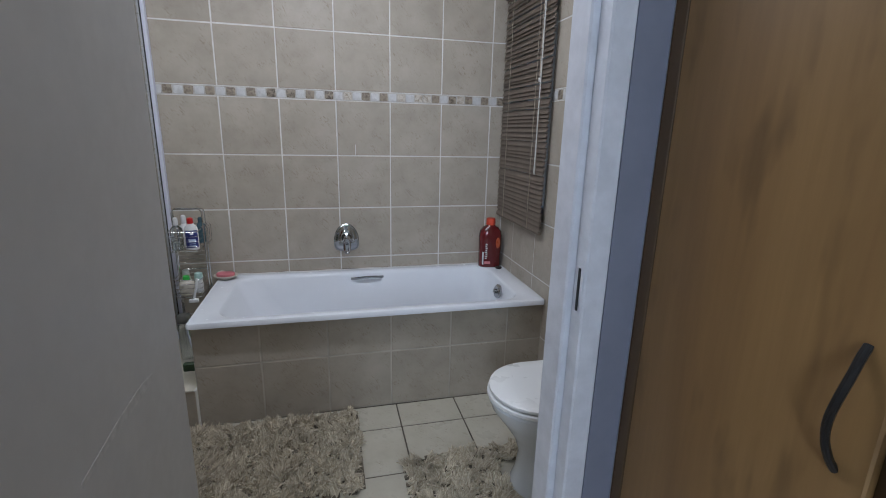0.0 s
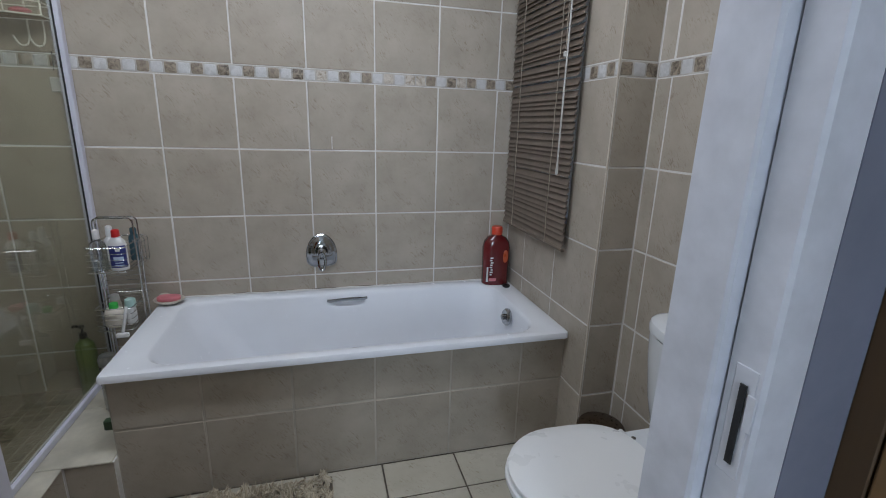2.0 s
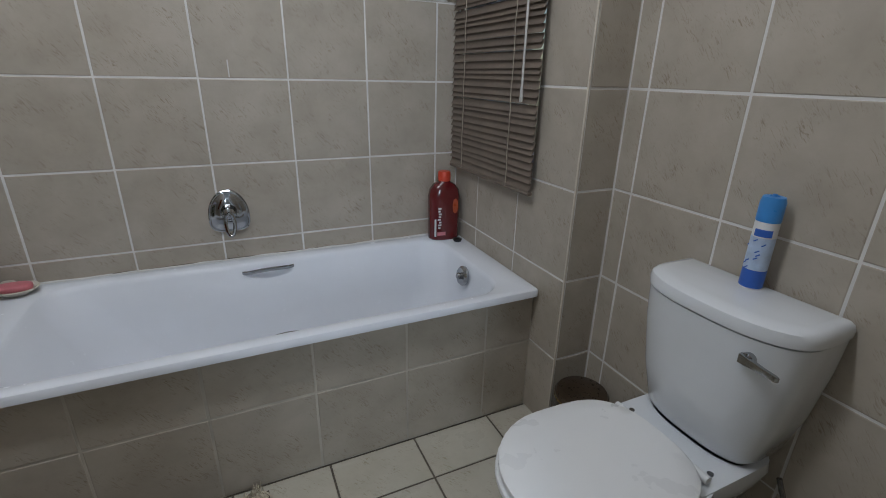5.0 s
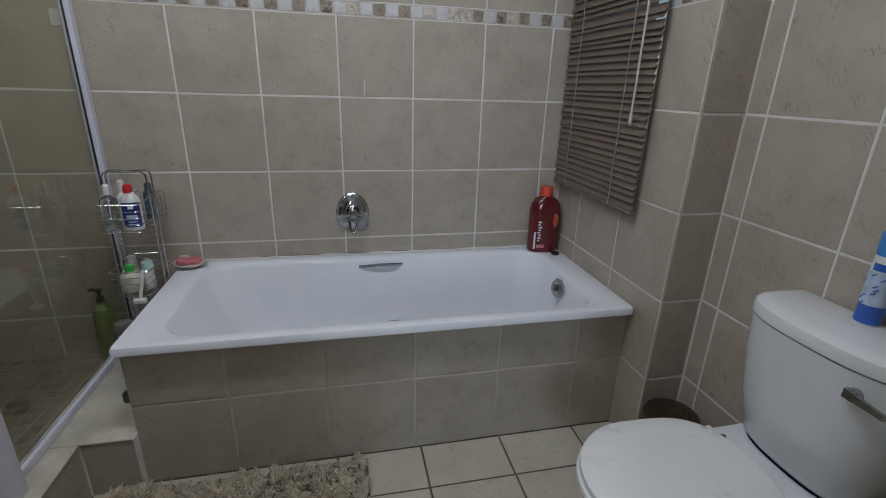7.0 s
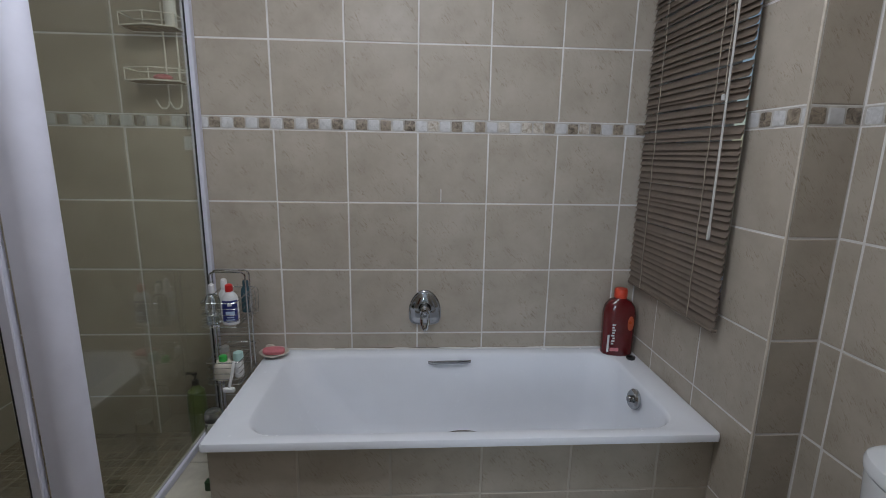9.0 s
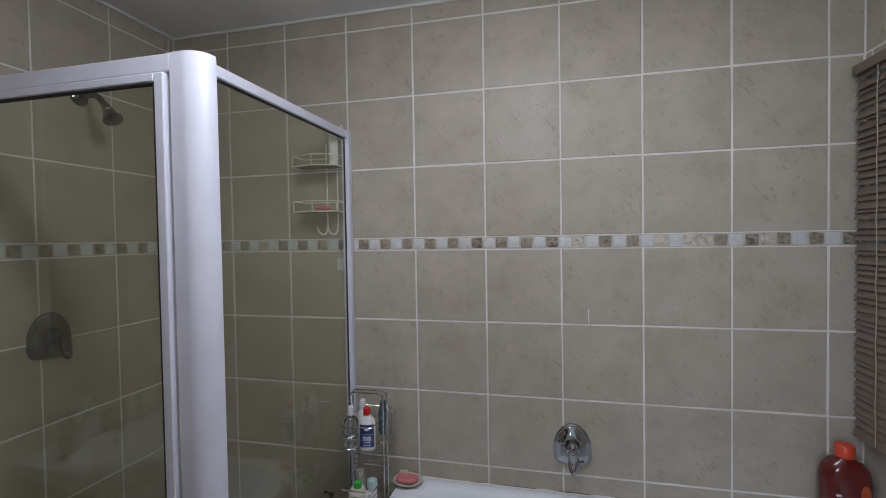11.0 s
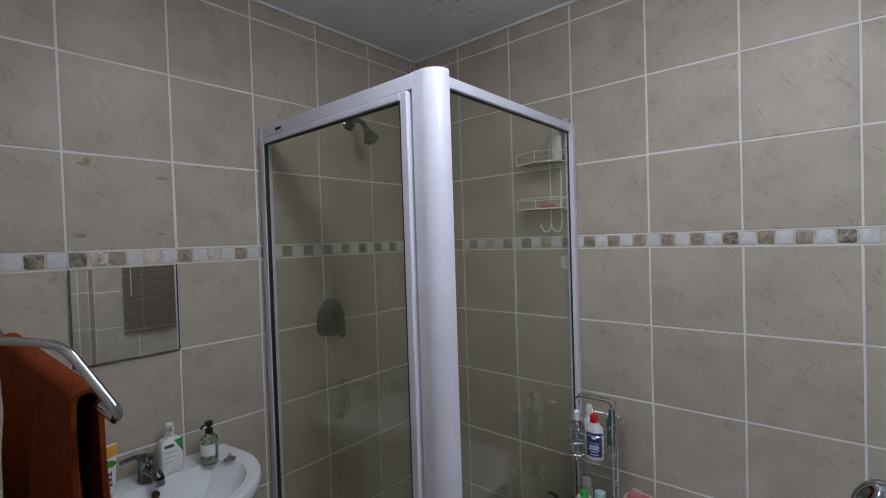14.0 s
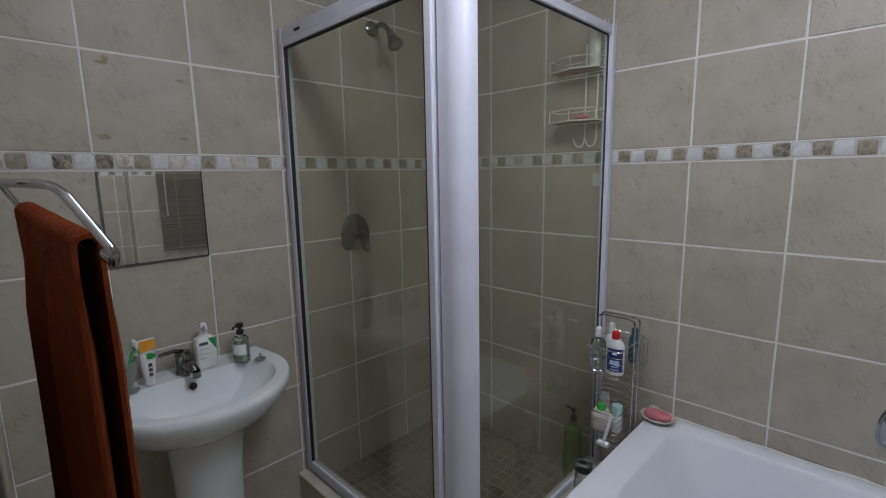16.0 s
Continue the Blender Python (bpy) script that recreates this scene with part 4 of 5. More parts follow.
for i in range(8):
    a = radians(random.uniform(-45, 85))
    part("leaf_print", tube([(0.0284 * math.cos(a + d), 0.0284 * math.sin(a + d), 0.024 + 0.055 * (i % 2) + 4 * d * 0.01) for d in (-0.15, 0, 0.15)], 0.0035, 5, flat=0.4), M_LEAF, bp)
# toothpaste tube standing on its cap
tp = thing("toothpaste_tube", (-1.712, 1.325, BZ), "white and orange toothpaste tube standing on its cap", "toothpaste", rz=8)
part("tube", loft([circle(0, 0, 0.018, 0.026, 20, 1, 1.0), circle(0, 0, 0.019, 0.05, 20, 1, 1.1), circle(0, 0, 0.019, 0.10, 20, 0.75, 1.25), circle(0, 0, 0.019, 0.135, 20, 0.22, 1.45), circle(0, 0, 0.019, 0.15, 20, 0.06, 1.5)]), M_WHITE, tp)
part("cap", lathe([(0.016, 0), (0.017, 0.003), (0.015, 0.027), (0.0, 0.027)], 18), M_WHITE, tp)
part("orange_print", loft([[(0.0128, -0.021, 0.112), (0.0128, 0.023, 0.118), (0.003, 0.026, 0.146), (0.003, -0.026, 0.146)], [(0.0142, -0.021, 0.112), (0.0142, 0.023, 0.118), (0.0044, 0.026, 0.146), (0.0044, -0.026, 0.146)]]), M_ORANGE, tp, "orange print")
part("green_oval", moved(lathe([(0.016, 0), (0.016, 0.0012), (0.0, 0.0012)], 20, 0, 0, 0.62, 1), Matrix.Translation((0.0165, 0.002, 0.098)) @ pose(0, 0, 0, 25, 83, 0)), M_LEAF, tp, "green oval print")
for i in range(3):
    part("text_bar", boxm(0.0188, 0.0196, -0.006, 0.005, 0.032 + 0.016 * i, 0.043 + 0.016 * i), M_STEEL, tp)
# glass with toothbrushes
gl = thing("toothbrush_glass", (-1.70, 1.262, BZ), "clear glass tumbler on a foot holding two toothbrushes", "glass")
part("tumbler", lathe([(0.03, 0.0), (0.031, 0.004), (0.012, 0.012), (0.016, 0.02), (0.029, 0.055), (0.032, 0.10), (0.0305, 0.10), (0.027, 0.055), (0.012, 0.026), (0.0, 0.025)], 24), M_FROST, gl)
for j, (a, mt) in enumerate(((0.022, M_LIME), (-0.012, M_MINT))):
    tb = part("toothbrush", tube(((-a * 0.6, -0.008, 0.03), (a * 0.5, 0.004, 0.08), (a, 0.026, 0.135), (a, 0.032, 0.152)), 0.0042, 8), mt, gl, "green toothbrush" if j == 0 else "mint toothbrush")
    part("bristles", boxm(a - 0.004, a + 0.012, 0.026, 0.036, 0.138, 0.158, 0.002), M_WHITE, tb)
ob = thing("basin_plug", (-1.645, 1.655, BZ), "small chrome plug lying on the basin rim", "plug")
part("disc", lathe([(0.0, 0.0), (0.018, 0.0), (0.02, 0.004), (0.012, 0.009), (0.0, 0.009)], 18), M_CHROME, ob)
part("ring", tube([(0.008 * math.cos(radians(a)), 0.0, 0.015 + 0.008 * math.sin(radians(a))) for a in range(0, 361, 30)], 0.0015, 6), M_STEEL, ob)

# mirror
mirror = thing("mirror", (LX + 0.0005, 1.418, 1.349), "small frameless square mirror on the tiles above the basin", "mirror")
mirror.matrix_world = pose(LX + 0.0015, 1.418, 1.349, 0, 0.12, 0.62)
part("glass", boxm(0.001, 0.007, -0.146, 0.146, -0.147, 0.147, 0.0015), mir, mirror)
for a in ((-0.149, -0.1463), (0.1463, 0.149)):
    part("edge", boxm(0.001, 0.0085, a[0], a[1], -0.149, 0.149, 0.0006), M_STEEL, mirror)
part("edge", boxm(0.001, 0.0085, -0.146, 0.146, -0.150, -0.1472, 0.0006), M_STEEL, mirror)
for y, z, w, h in ((1.322, 1.819, 0.022, 0.008), (1.330, 1.832, 0.012, 0.010), (1.534, 1.79, 0.024, 0.006), (1.305, 1.60, 0.024, 0.010), (1.524, 1.602, 0.020, 0.005)):
    rg = [(LX + 0.0006, y + w * math.cos(i * 0.7) * random.uniform(0.6, 1), z + h * math.sin(i * 0.7) * random.uniform(0.6, 1)) for i in range(9)]
    solo("glue_residue", loft([rg, [(x + 0.0009, a, b) for x, a, b in rg]]), M_RESIDUE, "brown leftover glue mark on the tile above the mirror", "stain", group="glue marks above the mirror")

# ---- towel rail and towel ----
rail = thing("towel_rail", (0, 0, 0), "chrome looped towel rail on the door wall", "towel rail")
part("front_tube", tube(rounded(((-0.70, DY1, 1.470), (-0.665, 1.03, 1.466), (-0.605, 1.056, 1.464), (-0.56, 1.085, 1.402), (-0.575, 1.086, 1.392)), 0.02, 6), 0.0043, 12), M_CHROME, rail)
part("towel_bar", tube(rounded(((-0.575, 1.086, 1.392), (-0.62, 1.078, 1.402), (-1.02, 1.050, 1.430), (-1.07, 1.020, 1.492), (-1.01, DY1, 1.497)), 0.02, 6), 0.0043, 12), M_CHROME, rail)
for x, z in ((-0.70, 1.470), (-1.01, 1.497)):
    fl = lathe([(0.0, 0), (0.02, 0), (0.02, 0.004), (0.012, 0.008), (0.0, 0.008)], 18)
    part("flange", moved(fl, Matrix.Translation((x, DY1, z)) @ pose(0, 0, 0, -90, 0, 0)), M_CHROME, rail)

# towel folded over the bar
bm = bmesh.new()
NU, NV = 40, 110
grid = []
for i in range(NU + 1):
    u = i / NU
    x = -0.618 - 0.325 * u
    barz, bary = 1.402 + (-0.62 - x) / 0.40 * 0.028 + 0.007, 1.0755 + (x + 0.62) / 0.40 * 0.026
    row = []
    for j in range(NV + 1):
        v = -1 + 2 * j / NV
        side = 1 if v > 0 else -1
        arc = min(1, abs(v) / 0.1) * math.pi / 2
        drop = max(0, abs(v) - 0.1) / 0.9 * (0.88 if side > 0 else 0.77)
        hang = min(1, drop / 0.12)
        fold = 0.0075 * math.sin(u * 14 + 0.9 * drop) + 0.003 * math.sin(u * 31 + 2 * drop + 0.3 * side)
        y = bary + (0.0065 if side > 0 else -0.0105) * math.sin(arc) + fold * hang - 0.012 * drop
        row.append(bm.verts.new((x + 0.003 * math.sin(7 * drop + side) * hang, y, barz + 0.0085 * (math.cos(arc) - 0.6) - drop)))
    grid.append(row)
for a, b in zip(grid, grid[1:]):
    for j in range(NV):
        bm.faces.new((a[j], a[j + 1], b[j + 1], b[j]))
bmesh.ops.recalc_face_normals(bm, faces=bm.faces)
bmesh.ops.solidify(bm, geom=bm.faces[:], thickness=-0.0045)
towel = thing("towel", (0, 0, 0), "rust-orange terry towel hung over the rail", "towel")
part("cloth", bm, M_TERRY, towel)
# loops of the terry pile
rng = np.random.default_rng(4)


def fuzz(points, normals, length, width, rng):
    """Short tapered fibres at the given points; returns vertices and faces."""
    n = len(points)
    d = normals + rng.normal(0, 0.55, (n, 3))
    d /= np.linalg.norm(d, axis=1)[:, None]
    s = np.cross(d, rng.normal(0, 1, (n, 3)))
    s /= np.linalg.norm(s, axis=1)[:, None] + 1e-9
    t = np.cross(d, s)
    L = length * rng.uniform(0.6, 1.3, n)[:, None]
    w = width * rng.uniform(0.7, 1.3, n)[:, None]
    v = np.stack([points + s * w, points - s * 0.5 * w + t * 0.87 * w, points - s * 0.5 * w - t * 0.87 * w, points + d * L], 1).reshape(-1, 3)
    k = np.arange(n)[:, None] * 4
    f = np.concatenate([k + [0, 1, 3], k + [1, 2, 3], k + [2, 0, 3]])
    return v, f


me = towel.children[0].data
tv = np.array([v.co for v in me.vertices])
tn = np.array([v.normal for v in me.vertices])
poly = np.array([(p.vertices[0], p.vertices[1], p.vertices[2], p.vertices[3]) for p in me.polygons if len(p.vertices) == 4])
pick = poly[rng.integers(0, len(poly), 34000)]
uu, ww = rng.uniform(0, 1, (34000, 1)), rng.uniform(0, 1, (34000, 1))
lerp = lambda q: (q[pick[:, 0]] * (1 - uu) + q[pick[:, 1]] * uu) * (1 - ww) + (q[pick[:, 3]] * (1 - uu) + q[pick[:, 2]] * uu) * ww
v, f = fuzz(lerp(tv), lerp(tn), 0.0011, 0.0009, rng)
me = bpy.data.meshes.new("fleece")
me.from_pydata(v.tolist(), [], f.tolist())
me.materials.append(M_TERRY)
pile = new("fleece", me)
pile.parent = towel
tagged(pile, kind="stuff")

# ---- shaggy mats ----
def shag_mat(name, label, outline, n, seed):
    """outline: function of x, y that says whether the mat covers the point; box of its reach."""
    inside, (x0, x1, y0, y1) = outline
    rng = np.random.default_rng(seed)
    ob = thing(name, (0, 0, 0), label, "bath mat", group="shaggy bath mats")
    bm = bmesh.new()
    cells = 26
    for i in range(cells):
        for j in range(cells):
            a, b = x0 + (x1 - x0) * i / cells, x0 + (x1 - x0) * (i + 1) / cells
            c, d = y0 + (y1 - y0) * j / cells, y0 + (y1 - y0) * (j + 1) / cells
            if inside((a + b) / 2, (c + d) / 2):
                bmesh.ops.create_grid(bm, x_segments=1, y_segments=1, size=0.5, matrix=Matrix.LocRotScale(((a + b) / 2, (c + d) / 2, 0.006), None, (b - a, d - c, 1)))
    bmesh.ops.remove_doubles(bm, verts=bm.verts, dist=0.0005)
    r = bmesh.ops.extrude_face_region(bm, geom=bm.faces[:])
    bmesh.ops.translate(bm, verts=[q for q in r["geom"] if isinstance(q, bmesh.types.BMVert)], vec=(0, 0, 0.006))
    bmesh.ops.translate(bm, verts=bm.verts, vec=(0, 0, -0.005))
    part("backing", bm, M_SHAGBASE, ob, smooth=False)
    pts = []
    while len(pts) < n:
        x, y = rng.uniform(x0, x1), rng.uniform(y0, y1)
        if inside(x, y):
            pts.append((x, y))
    p = np.array(pts)
    # strands gather into locks that lean together
    lock = rng.integers(0, n // 14, n)
    hub = p[lock]
    ang = np.array([noise.noise((q[0] * 14, q[1] * 14, seed)) * 7 for q in hub]) + rng.normal(0, 0.5, n // 14)[lock]
    lean = np.array([0.35 + 0.9 * abs(noise.noise((q[0] * 22 + 9, q[1] * 22, seed))) for q in hub])
    p = hub + rng.normal(0, 0.0075, (n, 2))
    d = np.stack([np.cos(ang) * lean, np.sin(ang) * lean, np.full(n, 0.7)], 1) + rng.normal(0, 0.16, (n, 3))
    d[:, :2] -= (p - hub) * 22
    d[:, 2] = np.abs(d[:, 2])
    d /= np.linalg.norm(d, axis=1)[:, None]
    s = np.cross(d, rng.normal(0, 1, (n, 3)))
    s /= np.linalg.norm(s, axis=1)[:, None]
    t = np.cross(d, s)
    L, w = 0.038 * (rng.uniform(0.6, 1.2, n // 14)[lock] * rng.uniform(0.8, 1.15, n))[:, None], 0.0021 * rng.uniform(0.7, 1.4, (n, 1))
    base = np.concatenate([p, np.full((n, 1), 0.006)], 1)
    bend = np.array([0, 0, -0.009]) * rng.uniform(0.2, 1.3, (n, 1))
    mid, tip = base + d * L * 0.55, base + d * L + bend
    tip[:, 2] = np.maximum(tip[:, 2], 0.008)
    tri = lambda c, k: [c + s * w * k, c + (-0.5 * s + 0.87 * t) * w * k, c + (-0.5 * s - 0.87 * t) * w * k]
    v = np.stack(tri(base, 0.8) + tri(mid, 1.0) + tri(tip, 0.55), 1).reshape(-1, 3)
    k = np.arange(n)[:, None] * 9
    quads = np.concatenate([k + q for q in ([0, 1, 4, 3], [1, 2, 5, 4], [2, 0, 3, 5], [3, 4, 7, 6], [4, 5, 8, 7], [5, 3, 6, 8])])
    tris = k + [6, 7, 8]
    me = bpy.data.meshes.new("fleece")
    me.from_pydata(v.tolist(), [], quads.tolist() + tris.tolist())
    me.materials.append(M_SHAG)
    o = new("fleece", me)
    o.parent = ob
    tagged(o, kind="stuff")
    return ob


def rough_rect(x0, x1, y0, y1):
    def f(x, y):
        e = 0.012 * noise.noise((x * 30, y * 30, 3))
        return x0 + e < x < x1 - e and y0 + e < y < y1 - e
    return f, (x0 - 0.01, x1 + 0.01, y0 - 0.01, y1 + 0.01)


def pedestal_rect(x0, x1, y0, y1):
    f0, b = rough_rect(x0, x1, y0, y1)
    return (lambda x, y: f0(x, y) and not (x > 0.575 and abs(y - TCY) < 0.135)), b


shag_mat("bath_mat", "beige shaggy bath mat on the floor beside the bath", rough_rect(-0.795, 0.03, 1.575, 2.09), 26000, 1)
shag_mat("pedestal_mat", "beige shaggy contour mat in front of the toilet", pedestal_rect(0.205, 0.715, 1.22, 1.705), 14000, 2)

# ---- things round the bath ----
# red bottle in the corner
rb = thing("bubble_bath_bottle", (0.918, 2.738, RZ), "dark red plastic bottle with an orange-red cap on the bath rim", "bottle", rz=-8)


def flatr(w, d, z, n=28, p=2.6):
    out = []
    for i in range(n):
        a = 2 * math.pi * i / n
        c, s = math.cos(a), math.sin(a)
        out.append((w * math.copysign(abs(c) ** (2 / p), c), d * math.copysign(abs(s) ** (2 / p), s), z))
    return out


part("body", loft([flatr(0.061, 0.036, 0), flatr(0.066, 0.040, 0.006), flatr(0.065, 0.040, 0.05), flatr(0.067, 0.041, 0.14), flatr(0.068, 0.041, 0.195), flatr(0.062, 0.039, 0.225), flatr(0.045, 0.033, 0.248), flatr(0.026, 0.026, 0.258), flatr(0.024, 0.024, 0.264)]), M_RED, rb)
part("cap", lathe([(0.026, 0.262), (0.027, 0.265), (0.026, 0.298), (0.023, 0.303), (0.0, 0.304)], 24), M_REDCAP, rb, "orange-red cap")
part("handle_recess", moved(lathe([(0.011, 0), (0.013, 0.002), (0.010, 0.004), (0.0, 0.003)], 20, 0, 0, 1, 2.6), Matrix.Translation((0.04, -0.0365, 0.155)) @ pose(0, 0, 0, 90, 0, 0)), M_REDWIN, rb, "orange-lit handle recess")
for x, w, z0, z1, mt in ((-0.047, 0.004, 0.02, 0.10, M_WHITE), (-0.02, 0.018, 0.024, 0.040, M_SOAP), *[(-0.030 + 0.002 * (i % 3), 0.007 if i % 2 else 0.005, 0.056 + 0.0125 * i, 0.063 + 0.0125 * i, M_WHITE) for i in range(8)]):
    part("lettering_bar", boxm(x - w, x + w, -0.0425, -0.0405, z0, z1, 0.0005), mt, rb)
rb.scale = (1.06, 1.06, 1.02)
ob = thing("bath_plug", (0.958, 2.668, RZ), "black rubber bath plug on the bath rim", "plug")
part("stopper", lathe([(0.017, 0), (0.02, 0.006), (0.02, 0.011), (0.006, 0.014), (0.0, 0.016)], 20), M_BLACK, ob)
# soap dish
sd = thing("soap_dish", (-0.632, 2.732, RZ), "cream scalloped soap dish on the bath rim", "soap dish")
part("dish", lathe([(0.0, 0.003), (0.028, 0.0), (0.034, 0.003), (0.055, 0.014), (0.064, 0.022), (0.062, 0.025), (0.05, 0.018), (0.03, 0.01), (0.0, 0.009)], 32, sx=1.0, sy=0.85), M_DISH, sd)
part("shell_tab", lathe([(0.0, 0.02), (0.016, 0.022), (0.018, 0.028), (0.012, 0.034), (0.0, 0.036)], 14, -0.03, 0.045, 1.2, 0.5), M_DISH, sd)
sp = bmesh.new()
bmesh.ops.create_uvsphere(sp, u_segments=28, v_segments=16, radius=1)
for q in sp.verts:
    x, y, z = q.co
    q.co = (0.047 * math.copysign(abs(x) ** 0.75, x), 0.030 * math.copysign(abs(y) ** 0.75, y), 0.015 * math.copysign(abs(z) ** 0.6, z) * (1 - 0.15 * (1 - abs(x))))
tagged(solo("soap_bar", moved(sp, Matrix.Translation((-0.632, 2.729, RZ + 0.027)) @ pose(0, 0, 0, 0, 3, 8)), M_SOAP, "pink bar of soap lying in the dish", "soap"))
# green bottle that shows in the gap beside the bath
gb_ = thing("green_bottle", (-0.988, 2.735, SF), "tall olive green pump bottle in the shower corner", "bottle")
part("body", lathe([(0.036, 0), (0.039, 0.006), (0.039, 0.17), (0.034, 0.2), (0.016, 0.215), (0.014, 0.222)], 24), M_GREEN, gb_)
part("pump", lathe([(0.014, 0.222), (0.014, 0.24), (0.005, 0.243), (0.005, 0.258), (0.011, 0.259), (0.011, 0.268), (0.0, 0.27)], 16), M_BLACK, gb_)
part("nozzle", tube(((0, 0, 0.263), (-0.035, 0.01, 0.264), (-0.04, 0.011, 0.258)), 0.005, 8), M_BLACK, gb_)
gb_.scale = (1.0, 1.0, 1.24)
wb = thing("clear_jar", (-0.775, 2.425, KZ), "clear round plastic jar on the ledge beside the bath", "jar")
part("jar", lathe([(0.026, 0), (0.030, 0.01), (0.032, 0.13), (0.030, 0.19), (0.026, 0.20)], 24), M_CLEAR, wb)
part("lid", lathe([(0.030, 0.20), (0.031, 0.204), (0.031, 0.225), (0.026, 0.238), (0.0, 0.242)], 24), M_FROST, wb)
sg = thing("small_green_bottle", (-0.735, 2.30, KZ), "small dark green bottle on the ledge behind the bath corner", "bottle")
part("body", loft([rrect(-0.04, 0.04, -0.018, 0.018, 0.008, 0, 3), rrect(-0.042, 0.042, -0.02, 0.02, 0.008, 0.006, 3), rrect(-0.042, 0.042, -0.02, 0.02, 0.008, 0.05, 3), rrect(-0.035, 0.035, -0.014, 0.014, 0.008, 0.056, 3)]), M_DARKGREEN, sg)
sg.scale = (0.7, 0.7, 0.7)

# wire caddy on the ledge
cad = thing("wire_caddy", (-0.765, 2.64, KZ), "chrome wire rack with two baskets on the ledge beside the bath", "rack")
for y, w in ((-0.012, 0.070), (0.022, 0.074)):
    part("side_frame", tube(rounded(((-w, y, 0.0), (-w, y, 0.728), (w, y, 0.728), (w, y, 0.0)), 0.022, 6), 0.0032, 8), M_WIRE, cad)


def wire_basket(name, z0, z1, x0, x1, y0, y1, wires):
    top = rrect(x0, x1, y0, y1, 0.014, z1, 4)
    bot = rrect(x0, x1, y0, y1, 0.014, z0, 4)
    b = part(name, tube(top + top[:1], 0.0026, 6), M_WIRE, cad)
    for i in range(wires):
        r = [(x, y, z0 + (z1 - z0) * i / wires) for x, y, z in bot]
        part("wire", tube(r + r[:1], 0.0014 if i else 0.0022, 5), M_WIRE, b)
    for i in range(6):
        x = x0 + 0.012 + (x1 - x0 - 0.024) * i / 5
        part("wire", tube(((x, y0, z0), (x, y1, z0)), 0.0013, 5), M_WIRE, b)
    return b


UB, LB = 0.532, 0.290
wire_basket("basket", UB, UB + 0.098, -0.072, 0.062, -0.112, 0.118, 4)
wire_basket("basket", LB, LB + 0.092, -0.072, 0.058, -0.112, 0.10, 4)
for i in range(9):
    part("back_wire", tube(((-0.074, 0.022, 0.36 + 0.02 * i), (0.074, 0.022, 0.36 + 0.02 * i)), 0.0012, 5), M_WIRE, cad)
# curled wire ends along the side
for y in (-0.02, 0.015, 0.05, 0.085):
    part("side_hook", tube(rounded(((0.062, y, UB), (0.082, y, UB - 0.004), (0.084, y, UB + 0.10), (0.062, y, UB + 0.108)), 0.010), 0.0015, 6), M_WIRE, cad)
for k in range(4):
    part("side_wire", tube(((0.083, -0.03, UB + 0.015 + 0.024 * k), (0.083, 0.095, UB + 0.015 + 0.024 * k)), 0.0013, 5), M_WIRE, cad)
CZ, CZ2 = KZ + UB + 0.0022, KZ + LB + 0.0022


def bottle(name, at, r, h, mats, label, cap=(0.013, 0.03), sy=1.0, neck=0.5, cat="bottle"):
    ob = thing(name, at, label, cat)
    part("body", lathe([(r * 0.93, 0), (r, 0.005), (r, h * 0.74), (r * 0.9, h * 0.85), (r * neck, h * 0.96), (r * neck, h)], 24, sy=sy), mats[0], ob)
    part("cap", lathe([(cap[0], h - 0.002), (cap[0] * 1.03, h + 0.003), (cap[0] * 0.95, h + cap[1] * 0.85), (cap[0] * 0.5, h + cap[1]), (0.0, h + cap[1])], 18), mats[1], ob)
    return ob


ob = bottle("lens_solution_bottle", (-0.738, 2.570, CZ), 0.032, 0.134, (M_WHITE, M_REDLID), "white bottle with a navy label and red cap in the caddy", (0.0145, 0.028), 0.8)
part("label", shell(0.0322, 225, 340, 0.012, 0.100, 0.8), M_NAVY, ob, "navy blue label")
for z0, z1, w in ((0.078, 0.088, 14), (0.040, 0.056, 30), (0.030, 0.034, 24), (0.020, 0.024, 28)):
    part("text_bar", shell(0.0329, 284 - w, 284 + w, z0, z1, 0.8), M_WHITE if z0 > 0.07 else M_PALEBLUE, ob)
ob = bottle("saline_bottle", (-0.803, 2.566, CZ), 0.028, 0.128, (M_CLEAR, M_WHITE), "clear plastic bottle with a white spout cap in the caddy", (0.011, 0.036), 1, 0.42)
part("liquid", lathe([(0.025, 0.004), (0.0262, 0.01), (0.0262, 0.045), (0.0, 0.046)], 20), M_CLEAR, ob)
ob = bottle("white_squeeze_bottle", (-0.790, 2.650, CZ), 0.023, 0.122, (M_WHITE, M_WHITE), "white squeeze bottle with a pointed cap in the caddy", (0.012, 0.04), 1, 0.45)
ob = bottle("teal_bottle", (-0.727, 2.712, CZ), 0.021, 0.118, (M_TEAL, M_TEAL), "dark teal slim bottle in the caddy", (0.012, 0.02), 0.8)
ob = bottle("cream_tub", (-0.790, 2.585, CZ2), 0.036, 0.075, (M_DISH, M_LIME), "pale tub with a green cap in the lower basket", (0.016, 0.024), 1, 0.7, "tub")
ob = bottle("small_cream_bottle", (-0.810, 2.655, CZ2), 0.022, 0.085, (M_DISH, M_WHITE), "cream bottle with a white cap in the lower basket", (0.017, 0.026), 1, 0.8)
ob = bottle("roll_on_bottle", (-0.735, 2.600, CZ2), 0.019, 0.075, (M_WHITE, M_MINT), "white roll-on with a mint cap in the lower basket", (0.020, 0.034), 1, 0.9)
rz_ = thing("white_razor", (-0.725, 2.521, CZ2), "white plastic razor hanging on the lower basket", "razor")
